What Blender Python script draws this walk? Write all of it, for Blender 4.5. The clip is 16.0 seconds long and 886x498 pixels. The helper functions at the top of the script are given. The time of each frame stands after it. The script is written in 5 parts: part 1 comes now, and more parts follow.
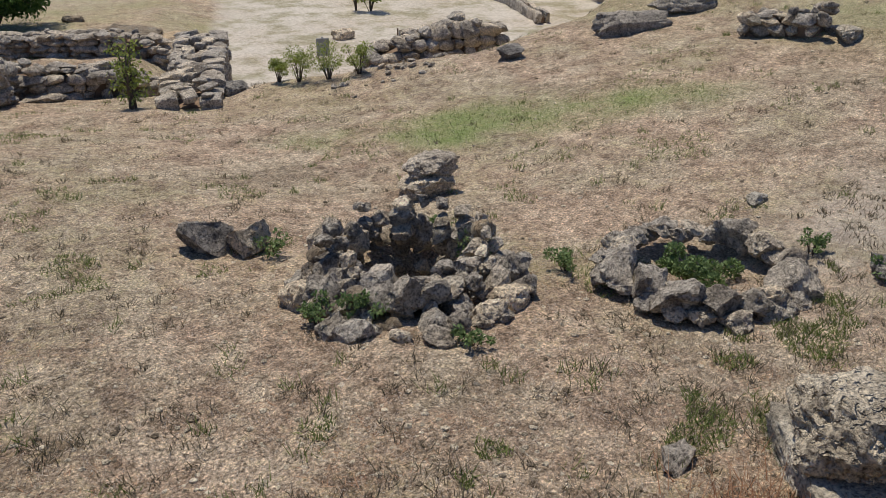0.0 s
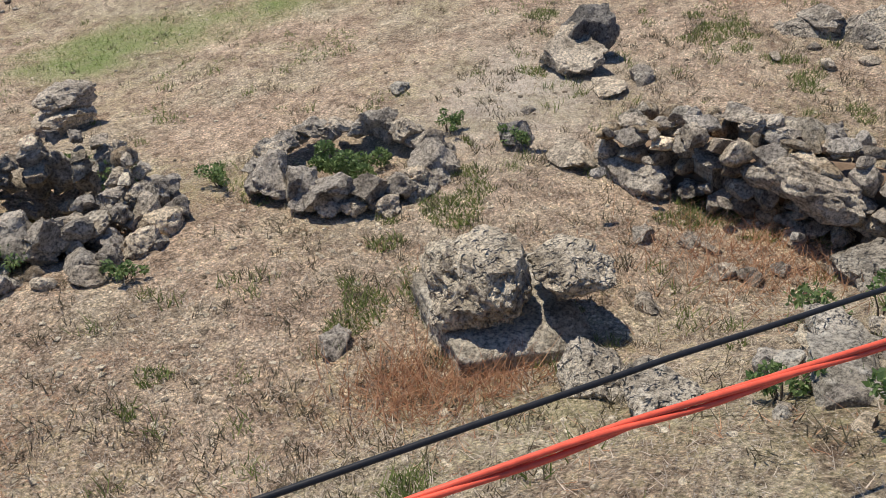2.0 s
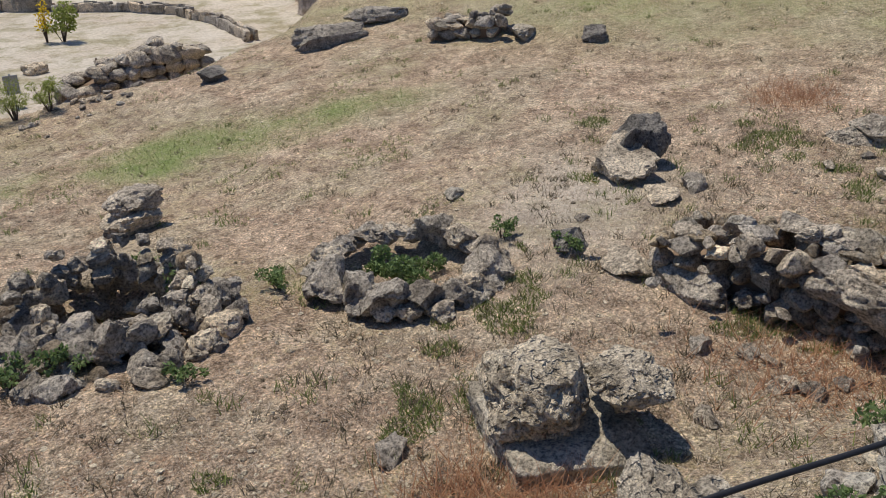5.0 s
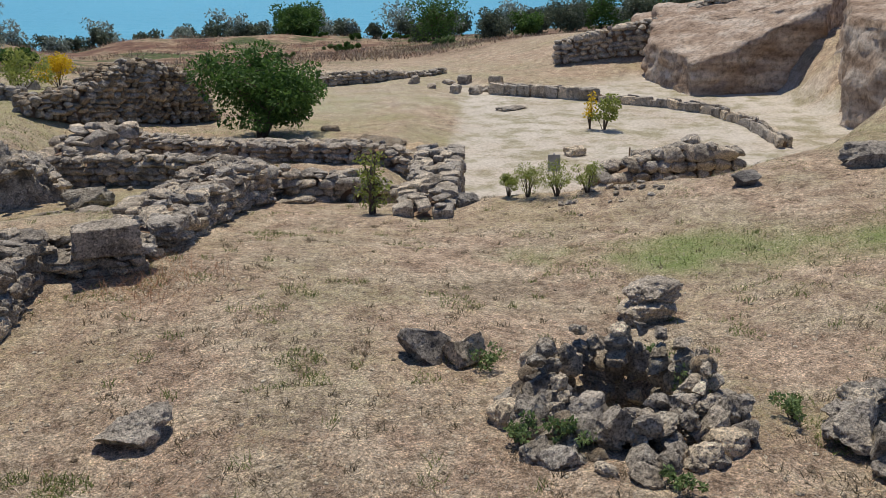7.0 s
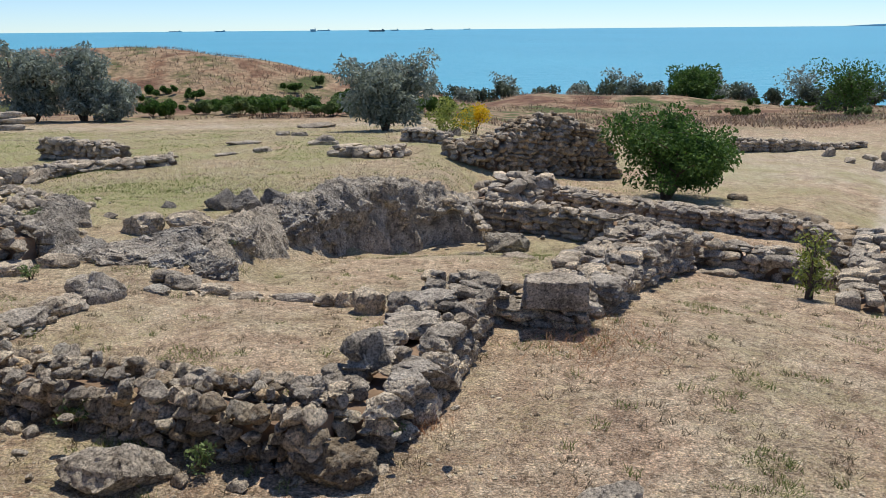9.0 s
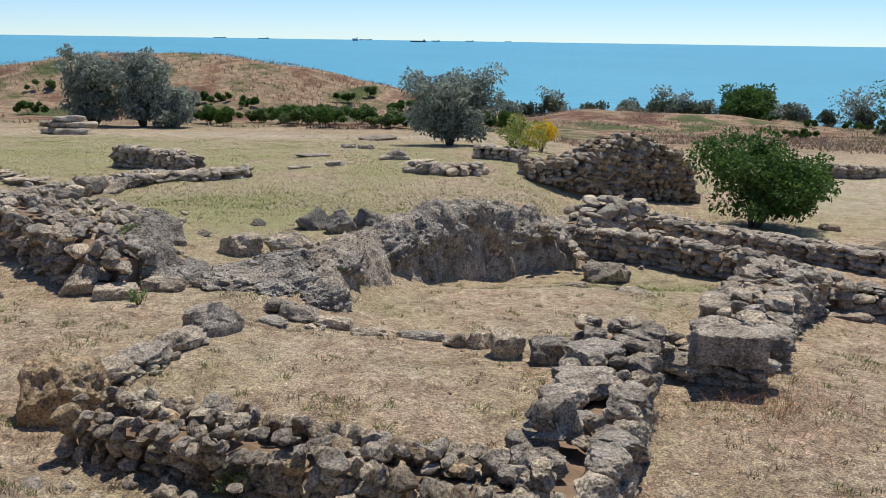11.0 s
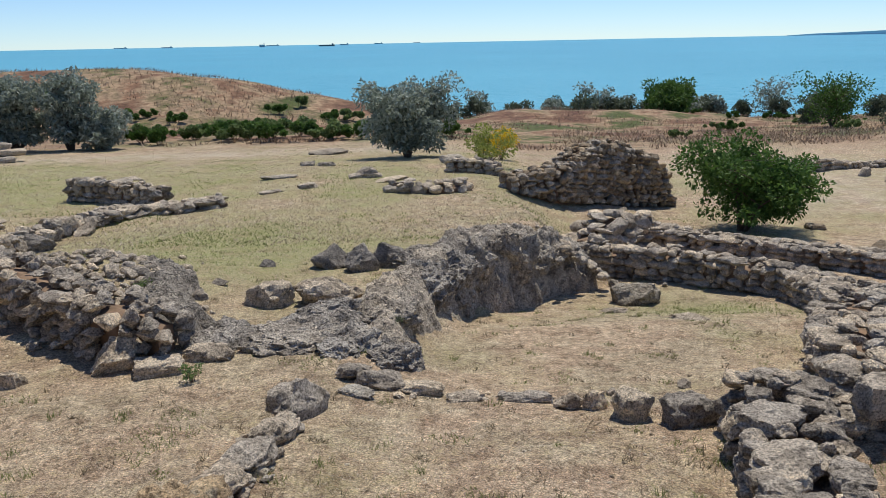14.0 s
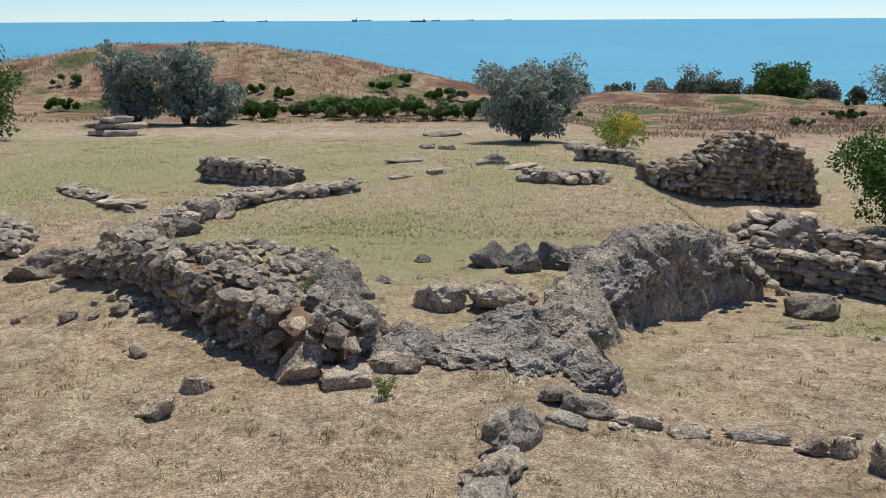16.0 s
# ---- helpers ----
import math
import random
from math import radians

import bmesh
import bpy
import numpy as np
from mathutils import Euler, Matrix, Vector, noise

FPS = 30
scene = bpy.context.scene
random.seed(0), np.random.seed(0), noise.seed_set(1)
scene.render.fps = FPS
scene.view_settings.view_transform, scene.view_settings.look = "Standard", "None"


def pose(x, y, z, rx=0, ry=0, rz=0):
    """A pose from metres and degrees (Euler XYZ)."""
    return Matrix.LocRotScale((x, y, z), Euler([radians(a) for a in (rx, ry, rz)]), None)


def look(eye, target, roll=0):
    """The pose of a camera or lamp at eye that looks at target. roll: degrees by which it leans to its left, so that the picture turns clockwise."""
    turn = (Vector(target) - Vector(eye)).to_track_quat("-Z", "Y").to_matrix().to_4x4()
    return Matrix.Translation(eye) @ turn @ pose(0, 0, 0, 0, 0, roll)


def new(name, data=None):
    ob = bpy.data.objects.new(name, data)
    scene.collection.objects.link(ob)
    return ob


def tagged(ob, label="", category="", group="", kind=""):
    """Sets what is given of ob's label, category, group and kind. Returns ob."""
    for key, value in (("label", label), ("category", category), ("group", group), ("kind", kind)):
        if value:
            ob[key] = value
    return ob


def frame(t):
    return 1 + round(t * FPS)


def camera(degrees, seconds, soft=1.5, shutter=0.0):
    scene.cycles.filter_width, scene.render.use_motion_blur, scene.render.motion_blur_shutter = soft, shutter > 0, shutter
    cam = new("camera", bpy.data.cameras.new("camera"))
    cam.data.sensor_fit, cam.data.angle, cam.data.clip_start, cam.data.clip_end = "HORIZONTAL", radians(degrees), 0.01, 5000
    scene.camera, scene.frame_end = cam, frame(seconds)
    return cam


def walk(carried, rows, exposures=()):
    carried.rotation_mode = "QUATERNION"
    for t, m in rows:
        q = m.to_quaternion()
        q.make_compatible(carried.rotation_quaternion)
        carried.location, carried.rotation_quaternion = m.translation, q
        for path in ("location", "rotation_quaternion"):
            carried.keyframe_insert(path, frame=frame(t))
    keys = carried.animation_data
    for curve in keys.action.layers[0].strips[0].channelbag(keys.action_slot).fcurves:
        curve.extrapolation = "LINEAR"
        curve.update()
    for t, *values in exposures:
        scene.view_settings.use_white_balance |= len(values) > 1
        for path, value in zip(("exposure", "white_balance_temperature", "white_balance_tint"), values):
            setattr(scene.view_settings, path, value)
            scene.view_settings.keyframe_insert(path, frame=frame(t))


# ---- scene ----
cam = camera(55.00, 16.0, soft=0.6)
walk(cam, [
    (0, look((0.653, -0.460, 2.497), (3.565, 2.949, 0.285), -0.31)),
    (0.5, look((0.660, -0.577, 2.533), (3.785, 2.448, 0.065), -0.19)),
    (1, look((0.708, -0.651, 2.500), (4.138, 1.974, -0.019), 0.53)),
    (1.5, look((0.735, -0.671, 2.481), (4.202, 1.752, -0.185), 0.34)),
    (2, look((0.808, -0.737, 2.477), (4.560, 1.228, -0.179), 0.14)),
    (2.5, look((0.873, -0.787, 2.465), (5.031, 0.434, -0.030), 0.95)),
    (3, look((0.866, -0.772, 2.466), (5.183, 0.182, 0.130), 0.61)),
    (3.2, look((0.865, -0.751, 2.464), (5.168, 0.273, 0.133), 0.63)),
    (5.3, look((0.743, -0.680, 2.554), (4.443, 1.957, 0.467), -0.90)),
    (5.5, look((0.723, -0.651, 2.554), (4.292, 2.200, 0.520), -0.85)),
    (6, look((0.710, -0.578, 2.556), (3.830, 2.795, 0.584), -0.76)),
    (6.5, look((0.725, -0.494, 2.542), (3.304, 3.376, 0.707), -0.21)),
    (7, look((0.666, -0.468, 2.568), (2.651, 3.833, 0.968), -1.46)),
    (7.5, look((0.552, -0.407, 2.583), (1.846, 4.215, 1.182), -1.04)),
    (8, look((0.341, -0.291, 2.594), (0.976, 4.530, 1.431), -1.12)),
    (8.5, look((0.192, -0.193, 2.583), (0.442, 4.663, 1.417), 0.36)),
    (9, look((0.000, -0.000, 2.600), (0.001, 4.842, 1.351), -0.49)),
    (9.5, look((-0.262, 0.138, 2.621), (-0.303, 4.985, 1.395), 1.38)),
    (10, look((-0.514, 0.270, 2.647), (-0.508, 5.087, 1.308), 1.06)),
    (10.2, look((-0.618, 0.353, 2.658), (-0.761, 5.178, 1.356), 0.12)),
    (12.3, look((-1.677, 1.045, 2.729), (-1.858, 5.907, 1.577), 1.46)),
    (12.5, look((-1.805, 1.101, 2.775), (-1.701, 5.963, 1.615), 1.50)),
    (13, look((-2.018, 1.241, 2.796), (-1.777, 6.101, 1.642), -0.18)),
    (13.5, look((-2.260, 1.377, 2.855), (-1.947, 6.228, 1.685), -1.42)),
    (14, look((-2.534, 1.570, 2.912), (-2.264, 6.421, 1.732), -1.11)),
    (14.5, look((-2.807, 1.779, 2.934), (-2.675, 6.636, 1.752), -1.50)),
    (15, look((-3.085, 1.976, 2.989), (-3.345, 6.827, 1.809), -1.64)),
    (15.5, look((-3.366, 2.079, 3.045), (-3.638, 6.902, 1.754), 0.05)),
    (16, look((-3.596, 2.277, 3.035), (-3.812, 7.101, 1.737), -0.30)),
], exposures=[(0, -.33), (1, -.2), (2, -.02), (3, 0), (4.2, -.12), (5.5, -.3), (7, -.31), (8, -.2), (9, -.14), (12.5, -.19), (16, -.22)])

# ---- light ----
SUN_TURN, SUN_UP = 20.0, 65.0   # degrees right of +y, above the horizon
world = bpy.data.worlds.new("sky")
scene.world = world
world.use_nodes = True
wn = world.node_tree.nodes
sky = wn.new("ShaderNodeTexSky")
sky.sky_type, sky.sun_disc = "NISHITA", False
sky.sun_elevation, sky.sun_rotation = radians(SUN_UP), radians(SUN_TURN)
sky.altitude, sky.air_density, sky.dust_density, sky.ozone_density = 2500, 1.0, 0.0, 4.0
wn["Background"].inputs["Strength"].default_value = 0.128
tint = wn.new("ShaderNodeMix")
tint.data_type, tint.blend_type = "RGBA", "MULTIPLY"
tint.inputs[0].default_value, tint.inputs[7].default_value = 1.0, (0.84, 0.96, 1.12, 1)
world.node_tree.links.new(sky.outputs[0], tint.inputs[6])
world.node_tree.links.new(tint.outputs[2], wn["Background"].inputs["Color"])
lamp = bpy.data.lights.new("sun", "SUN")
lamp.energy, lamp.angle, lamp.color = 4.7, radians(0.6), (1.0, 0.94, 0.84)
sun = new("sun", lamp)
sun.matrix_basis = look((math.sin(radians(SUN_TURN)) * 40, math.cos(radians(SUN_TURN)) * 40, math.tan(radians(SUN_UP)) * 40), (0, 0, 0))


# ---- materials ----
def material(name, rough=0.9):
    m = bpy.data.materials.new(name)
    m.use_nodes = True
    p = m.node_tree.nodes["Principled BSDF"]
    p.inputs["Roughness"].default_value = rough
    p.inputs["Specular IOR Level"].default_value = 0.25
    return m, m.node_tree, p


def noise_node(nt, scale, detail=6.0, rough=0.6, coords="Object", stretch=None):
    tc = nt.nodes.new("ShaderNodeTexCoord")
    out = tc.outputs[coords]
    if coords == "World":
        out = nt.nodes.new("ShaderNodeNewGeometry").outputs["Position"]
    if stretch:
        mp = nt.nodes.new("ShaderNodeMapping")
        mp.inputs["Scale"].default_value = stretch
        nt.links.new(out, mp.inputs[0])
        out = mp.outputs[0]
    n = nt.nodes.new("ShaderNodeTexNoise")
    n.inputs["Scale"].default_value, n.inputs["Detail"].default_value, n.inputs["Roughness"].default_value = scale, detail, rough
    nt.links.new(out, n.inputs["Vector"])
    return n.outputs["Fac"]


def position_noise(nt, scale, detail=6.0, rough=0.6):
    n = nt.nodes.new("ShaderNodeTexNoise")
    n.inputs["Scale"].default_value, n.inputs["Detail"].default_value, n.inputs["Roughness"].default_value = scale, detail, rough
    nt.links.new(nt.nodes.new("ShaderNodeNewGeometry").outputs["Position"], n.inputs["Vector"])
    return n.outputs["Fac"]


def ramp_node(nt, fac, *stops):
    r = nt.nodes.new("ShaderNodeValToRGB")
    e = r.color_ramp.elements
    e[0].position, e[0].color = stops[0][0], (*stops[0][1], 1)
    e[1].position, e[1].color = stops[-1][0], (*stops[-1][1], 1)
    for at, col in stops[1:-1]:
        e.new(at).color = (*col, 1)
    nt.links.new(fac, r.inputs[0])
    return r.outputs[0]


def mixed(nt, fac, a, b, kind="MIX"):
    x = nt.nodes.new("ShaderNodeMix")
    x.data_type, x.blend_type = "RGBA", kind
    for sock, v in ((x.inputs[0], fac), (x.inputs[6], a), (x.inputs[7], b)):
        if isinstance(v, (int, float)):
            sock.default_value = v
        elif isinstance(v, tuple):
            sock.default_value = (*v, 1)
        else:
            nt.links.new(v, sock)
    return x.outputs[2]


def math_node(nt, op, a, b=0.0):
    x = nt.nodes.new("ShaderNodeMath")
    x.operation = op
    for sock, v in ((x.inputs[0], a), (x.inputs[1], b)):
        if isinstance(v, (int, float)):
            sock.default_value = v
        else:
            nt.links.new(v, sock)
    return x.outputs[0]


def relief(nt, p, height, strength, distance):
    b = nt.nodes.new("ShaderNodeBump")
    b.inputs["Strength"].default_value, b.inputs["Distance"].default_value = strength, distance
    nt.links.new(height, b.inputs["Height"])
    nt.links.new(b.outputs[0], p.inputs["Normal"])


def stone_material(name, dark, mid, light, lichen=(0.42, 0.39, 0.33), pits=0.0):
    m, nt, p = material(name, 0.95)
    big = position_noise(nt, 3.5, 5, 0.6)
    patch = position_noise(nt, 15, 6, 0.72)
    fine = position_noise(nt, 52, 5, 0.8)
    col = ramp_node(nt, big, (0.34, dark), (0.5, mid), (0.66, light))
    col = mixed(nt, ramp_node(nt, patch, (0.52, (0, 0, 0)), (0.66, (0.9, 0.9, 0.9))), col, lichen)
    col = mixed(nt, ramp_node(nt, position_noise(nt, 9, 5, 0.7), (0.36, (0.8, 0.8, 0.8)), (0.46, (0, 0, 0))), col, tuple(c * 0.55 for c in dark))
    # fine grain; its dark end puts shade of pits and crevices into the colour
    col = mixed(nt, 0.85, col, ramp_node(nt, fine, (0.4, (0.3, 0.29, 0.27)), (0.48, (1.0, 1.0, 1.0)), (0.6, (1.65, 1.63, 1.57))), "MULTIPLY")
    info = nt.nodes.new("ShaderNodeObjectInfo")
    col = mixed(nt, 0.8, col, ramp_node(nt, info.outputs["Random"], (0.0, (0.66, 0.64, 0.61)), (0.35, (0.94, 0.94, 0.94)), (0.7, (1.08, 1.02, 0.93)), (0.92, (1.32, 1.24, 1.1)), (1.0, (1.75, 1.6, 1.35))), "MULTIPLY")
    nt.links.new(col, p.inputs["Base Color"])
    height = math_node(nt, "ADD", math_node(nt, "MULTIPLY", fine, 0.8), math_node(nt, "MULTIPLY", patch, 2.2))
    if pits:
        hole = ramp_node(nt, position_noise(nt, 24, 2, 0.5), (0.36, (0, 0, 0)), (0.47, (1, 1, 1)))
        height = math_node(nt, "ADD", height, math_node(nt, "MULTIPLY", hole, pits))
    relief(nt, p, height, 1.0, 0.022)
    return m


GREY = stone_material("grey_limestone", (0.24, 0.205, 0.165), (0.44, 0.385, 0.315), (0.57, 0.505, 0.42), (0.66, 0.595, 0.49))
PITTED = stone_material("pitted_limestone", (0.3, 0.26, 0.205), (0.52, 0.46, 0.37), (0.64, 0.575, 0.475), (0.7, 0.635, 0.525), 2.2)
DARK = stone_material("dark_stone", (0.15, 0.137, 0.122), (0.27, 0.247, 0.22), (0.38, 0.345, 0.3), (0.46, 0.42, 0.36))
PALE = stone_material("pale_stone", (0.3, 0.26, 0.2), (0.45, 0.4, 0.32), (0.6, 0.55, 0.46), (0.62, 0.57, 0.48))
ROCK = stone_material("outcrop_rock", (0.21, 0.187, 0.16), (0.4, 0.362, 0.312), (0.54, 0.495, 0.425), (0.62, 0.565, 0.485), 2.4)
TAN = stone_material("tan_stone", (0.2, 0.15, 0.1), (0.33, 0.26, 0.18), (0.42, 0.35, 0.25))


def earth_material():
    m, nt, p = material("dry_grass_earth", 1.0)
    big = position_noise(nt, 0.55, 4, 0.6)
    midn = position_noise(nt, 3.2, 6, 0.65)
    coarse = position_noise(nt, 14, 5, 0.7)
    fine = position_noise(nt, 58, 7, 0.85)
    grit = position_noise(nt, 110, 3, 0.7)
    dry = ramp_node(nt, midn, (0.34, (0.285, 0.2, 0.138)), (0.5, (0.47, 0.35, 0.248)), (0.64, (0.6, 0.465, 0.34)))
    olive = ramp_node(nt, midn, (0.34, (0.24, 0.195, 0.135)), (0.5, (0.39, 0.325, 0.225)), (0.64, (0.52, 0.44, 0.32)))
    dry = mixed(nt, ramp_node(nt, position_noise(nt, 0.8, 6, 0.7), (0.46, (0, 0, 0)), (0.58, (0.7, 0.7, 0.7))), dry, olive)
    # fine flecks; the dark end paints small shadows between straw and grit
    dry = mixed(nt, 0.95, dry, ramp_node(nt, fine, (0.39, (0.1, 0.085, 0.07)), (0.46, (0.6, 0.58, 0.55)), (0.53, (1.05, 1.03, 1.0)), (0.62, (2.3, 2.25, 2.15))), "MULTIPLY")
    dry = mixed(nt, 0.8, dry, ramp_node(nt, coarse, (0.38, (0.42, 0.39, 0.34)), (0.5, (0.95, 0.95, 0.95)), (0.62, (1.35, 1.32, 1.27))), "MULTIPLY")
    green = ramp_node(nt, fine, (0.38, (0.13, 0.138, 0.045)), (0.62, (0.42, 0.41, 0.18)))
    where = ramp_node(nt, math_node(nt, "ADD", math_node(nt, "MULTIPLY", big, 0.5), math_node(nt, "MULTIPLY", coarse, 0.5)), (0.5, (0, 0, 0)), (0.64, (0.5, 0.5, 0.5)))
    lawn = nt.nodes.new("ShaderNodeAttribute")
    lawn.attribute_name = "lawn"
    where = mixed(nt, lawn.outputs["Fac"], where, mixed(nt, ramp_node(nt, midn, (0.35, (0, 0, 0)), (0.6, (1, 1, 1))), (0.5, 0.5, 0.5), (1.0, 1.0, 1.0)))
    col = mixed(nt, where, dry, green)
    lush = nt.nodes.new("ShaderNodeAttribute")
    lush.attribute_name = "lush"
    col = mixed(nt, math_node(nt, "MULTIPLY", lush.outputs["Fac"], ramp_node(nt, midn, (0.36, (0.35, 0.35, 0.35)), (0.55, (1, 1, 1)))), col, ramp_node(nt, fine, (0.38, (0.09, 0.13, 0.03)), (0.62, (0.3, 0.37, 0.11))))
    bare = nt.nodes.new("ShaderNodeAttribute")
    bare.attribute_name = "bare"
    sand = ramp_node(nt, coarse, (0.3, (0.42, 0.36, 0.28)), (0.5, (0.6, 0.53, 0.43)), (0.72, (0.7, 0.64, 0.54)))
    stain = ramp_node(nt, position_noise(nt, 1.1, 7, 0.7), (0.46, (1, 1, 1)), (0.62, (0.55, 0.55, 0.42)))
    sand = mixed(nt, 1.0, sand, stain, "MULTIPLY")
    col = mixed(nt, bare.outputs["Fac"], col, sand)
    pebble = ramp_node(nt, grit, (0.6, (0, 0, 0)), (0.64, (0.85, 0.85, 0.85)))
    col = mixed(nt, pebble, col, (0.62, 0.56, 0.47))
    steppe = nt.nodes.new("ShaderNodeAttribute")
    steppe.attribute_name = "steppe"
    wild = ramp_node(nt, position_noise(nt, 0.16, 7, 0.65), (0.36, (0.14, 0.075, 0.05)), (0.44, (0.21, 0.125, 0.08)), (0.5, (0.34, 0.25, 0.165)), (0.54, (0.22, 0.17, 0.1)), (0.59, (0.085, 0.105, 0.035)))
    wild = mixed(nt, 0.8, wild, ramp_node(nt, position_noise(nt, 1.7, 7, 0.75), (0.35, (0.4, 0.4, 0.38)), (0.65, (1.5, 1.45, 1.35))), "MULTIPLY")
    col = mixed(nt, steppe.outputs["Fac"], col, wild)
    nt.links.new(col, p.inputs["Base Color"])
    relief(nt, p, math_node(nt, "ADD", fine, math_node(nt, "MULTIPLY", coarse, 1.2)), 0.9, 0.016)
    return m


EARTH = earth_material()


def plain(name, col, rough=0.8, vary=0.25, scale=8.0, bump_size=0.005):
    m, nt, p = material(name, rough)
    n = position_noise(nt, scale, 6, 0.65)
    c = ramp_node(nt, n, (0.3, tuple(v * (1 - vary) for v in col)), (0.7, tuple(v * (1 + vary) for v in col)))
    nt.links.new(c, p.inputs["Base Color"])
    relief(nt, p, n, 0.6, bump_size)
    return m


def leaf_material(name, a, b, through_light=0.35):
    m, nt, p = material(name, 0.6)
    g = nt.nodes.new("ShaderNodeNewGeometry")
    col = ramp_node(nt, g.outputs["Random Per Island"], (0.0, a), (1.0, b))
    nt.links.new(col, p.inputs["Base Color"])
    t = nt.nodes.new("ShaderNodeBsdfTranslucent")
    nt.links.new(col, t.inputs["Color"])
    mix = nt.nodes.new("ShaderNodeMixShader")
    mix.inputs[0].default_value = through_light
    nt.links.new(p.outputs[0], mix.inputs[1])
    nt.links.new(t.outputs[0], mix.inputs[2])
    nt.links.new(mix.outputs[0], nt.nodes["Material Output"].inputs["Surface"])
    return m


STRAW = leaf_material("straw", (0.24, 0.175, 0.115), (0.74, 0.62, 0.48), 0.2)
DULL = leaf_material("dull_steppe_straw", (0.16, 0.1, 0.065), (0.46, 0.36, 0.25), 0.2)
DEAD = leaf_material("withered_brown", (0.09, 0.075, 0.045), (0.24, 0.2, 0.12), 0.2)
RUST = leaf_material("rusty_dry_grass", (0.34, 0.16, 0.085), (0.66, 0.4, 0.23))
GRASS = leaf_material("green_grass", (0.09, 0.13, 0.03), (0.32, 0.36, 0.12))
WEED = leaf_material("green_weed", (0.09, 0.15, 0.045), (0.28, 0.36, 0.14))
OLIVE = leaf_material("silver_leaf", (0.15, 0.185, 0.14), (0.45, 0.5, 0.42))
DEEP = leaf_material("deep_green_leaf", (0.045, 0.1, 0.02), (0.13, 0.23, 0.05))
LIME = leaf_material("yellow_green_leaf", (0.2, 0.24, 0.04), (0.42, 0.46, 0.13))
YELLOW = leaf_material("yellow_flower", (0.6, 0.4, 0.01), (0.8, 0.6, 0.03))
# dark leaf of far trees, its colour lifted to stand for air haze
PINE = leaf_material("far_leaf_with_haze", (0.07, 0.095, 0.06), (0.17, 0.2, 0.13))
BARK = plain("bark", (0.12, 0.09, 0.065), 0.95, 0.4, 14)
RED = plain("red_tape_plastic", (0.82, 0.12, 0.065), 0.45, 0.2, 40, 0.002)
BLACK = plain("black_cable_rubber", (0.02, 0.02, 0.022), 0.5, 0.3, 60, 0.001)
SOIL = plain("brown_soil", (0.24, 0.165, 0.11), 1.0, 0.45, 5, 0.05)
def clay_material():
    m, nt, p = material("pale_clay_soil", 1.0)
    g = nt.nodes.new("ShaderNodeNewGeometry")
    mp = nt.nodes.new("ShaderNodeMapping")
    mp.inputs["Scale"].default_value = (0.6, 0.6, 2.2)
    nt.links.new(g.outputs["Position"], mp.inputs[0])
    layers = nt.nodes.new("ShaderNodeTexNoise")
    layers.inputs["Scale"].default_value, layers.inputs["Detail"].default_value = 1.2, 7
    nt.links.new(mp.outputs[0], layers.inputs["Vector"])
    col = ramp_node(nt, layers.outputs["Fac"], (0.36, (0.29, 0.2, 0.135)), (0.5, (0.45, 0.34, 0.25)), (0.62, (0.58, 0.48, 0.38)))
    clods = position_noise(nt, 5, 8, 0.75)
    col = mixed(nt, 0.8, col, ramp_node(nt, clods, (0.38, (0.45, 0.42, 0.4)), (0.5, (1, 1, 1)), (0.62, (1.4, 1.38, 1.34))), "MULTIPLY")
    nt.links.new(col, p.inputs["Base Color"])
    relief(nt, p, math_node(nt, "ADD", clods, layers.outputs["Fac"]), 0.9, 0.12)
    return m


CUT = clay_material()
SHEET = plain("weathered_grey_board", (0.3, 0.3, 0.29), 0.7, 0.15, 6)
SHIP = plain("ship_paint", (0.1, 0.14, 0.18), 0.6, 0.1, 0.1)
# ship paint of the farther ships, lightened and blued to stand for air haze
HAZY = plain("ship_paint_with_haze", (0.3, 0.42, 0.5), 0.8, 0.1, 0.1)


def sea_material():
    m, nt, p = material("sea_water", 0.3)
    n = position_noise(nt, 0.004, 5, 0.6)
    col = ramp_node(nt, n, (0.35, (0.075, 0.335, 0.435)), (0.65, (0.1, 0.4, 0.5)))
    nt.links.new(col, p.inputs["Base Color"])
    p.inputs["Specular IOR Level"].default_value = 0.25
    tc = nt.nodes.new("ShaderNodeNewGeometry")
    mp = nt.nodes.new("ShaderNodeMapping")
    mp.inputs["Scale"].default_value = (0.25, 0.6, 1)
    nt.links.new(tc.outputs["Position"], mp.inputs[0])
    w = nt.nodes.new("ShaderNodeTexNoise")
    w.inputs["Scale"].default_value, w.inputs["Detail"].default_value = 0.8, 6
    nt.links.new(mp.outputs[0], w.inputs["Vector"])
    relief(nt, p, w.outputs["Fac"], 0.8, 1.2)
    return m


SEA = sea_material()


# ---- shape of the land ----
def sstep(a, b, v):
    v = min(1.0, max(0.0, (v - a) / (b - a)))
    return v * v * (3 - 2 * v)


def ramp(v, *pairs):
    """Smooth run through (place, height) pairs."""
    if v <= pairs[0][0]:
        return pairs[0][1]
    for (a, ha), (b, hb) in zip(pairs, pairs[1:]):
        if v <= b:
            return ha + (hb - ha) * (v - a) / (b - a)
    return pairs[-1][1]


def bump(x, y, cx, cy, rx, ry, h, turn=0.0):
    c, s = math.cos(turn), math.sin(turn)
    u, v = ((x - cx) * c + (y - cy) * s) / rx, ((cy - y) * -c - (x - cx) * s) / ry
    return h * math.exp(-(u * u + v * v))


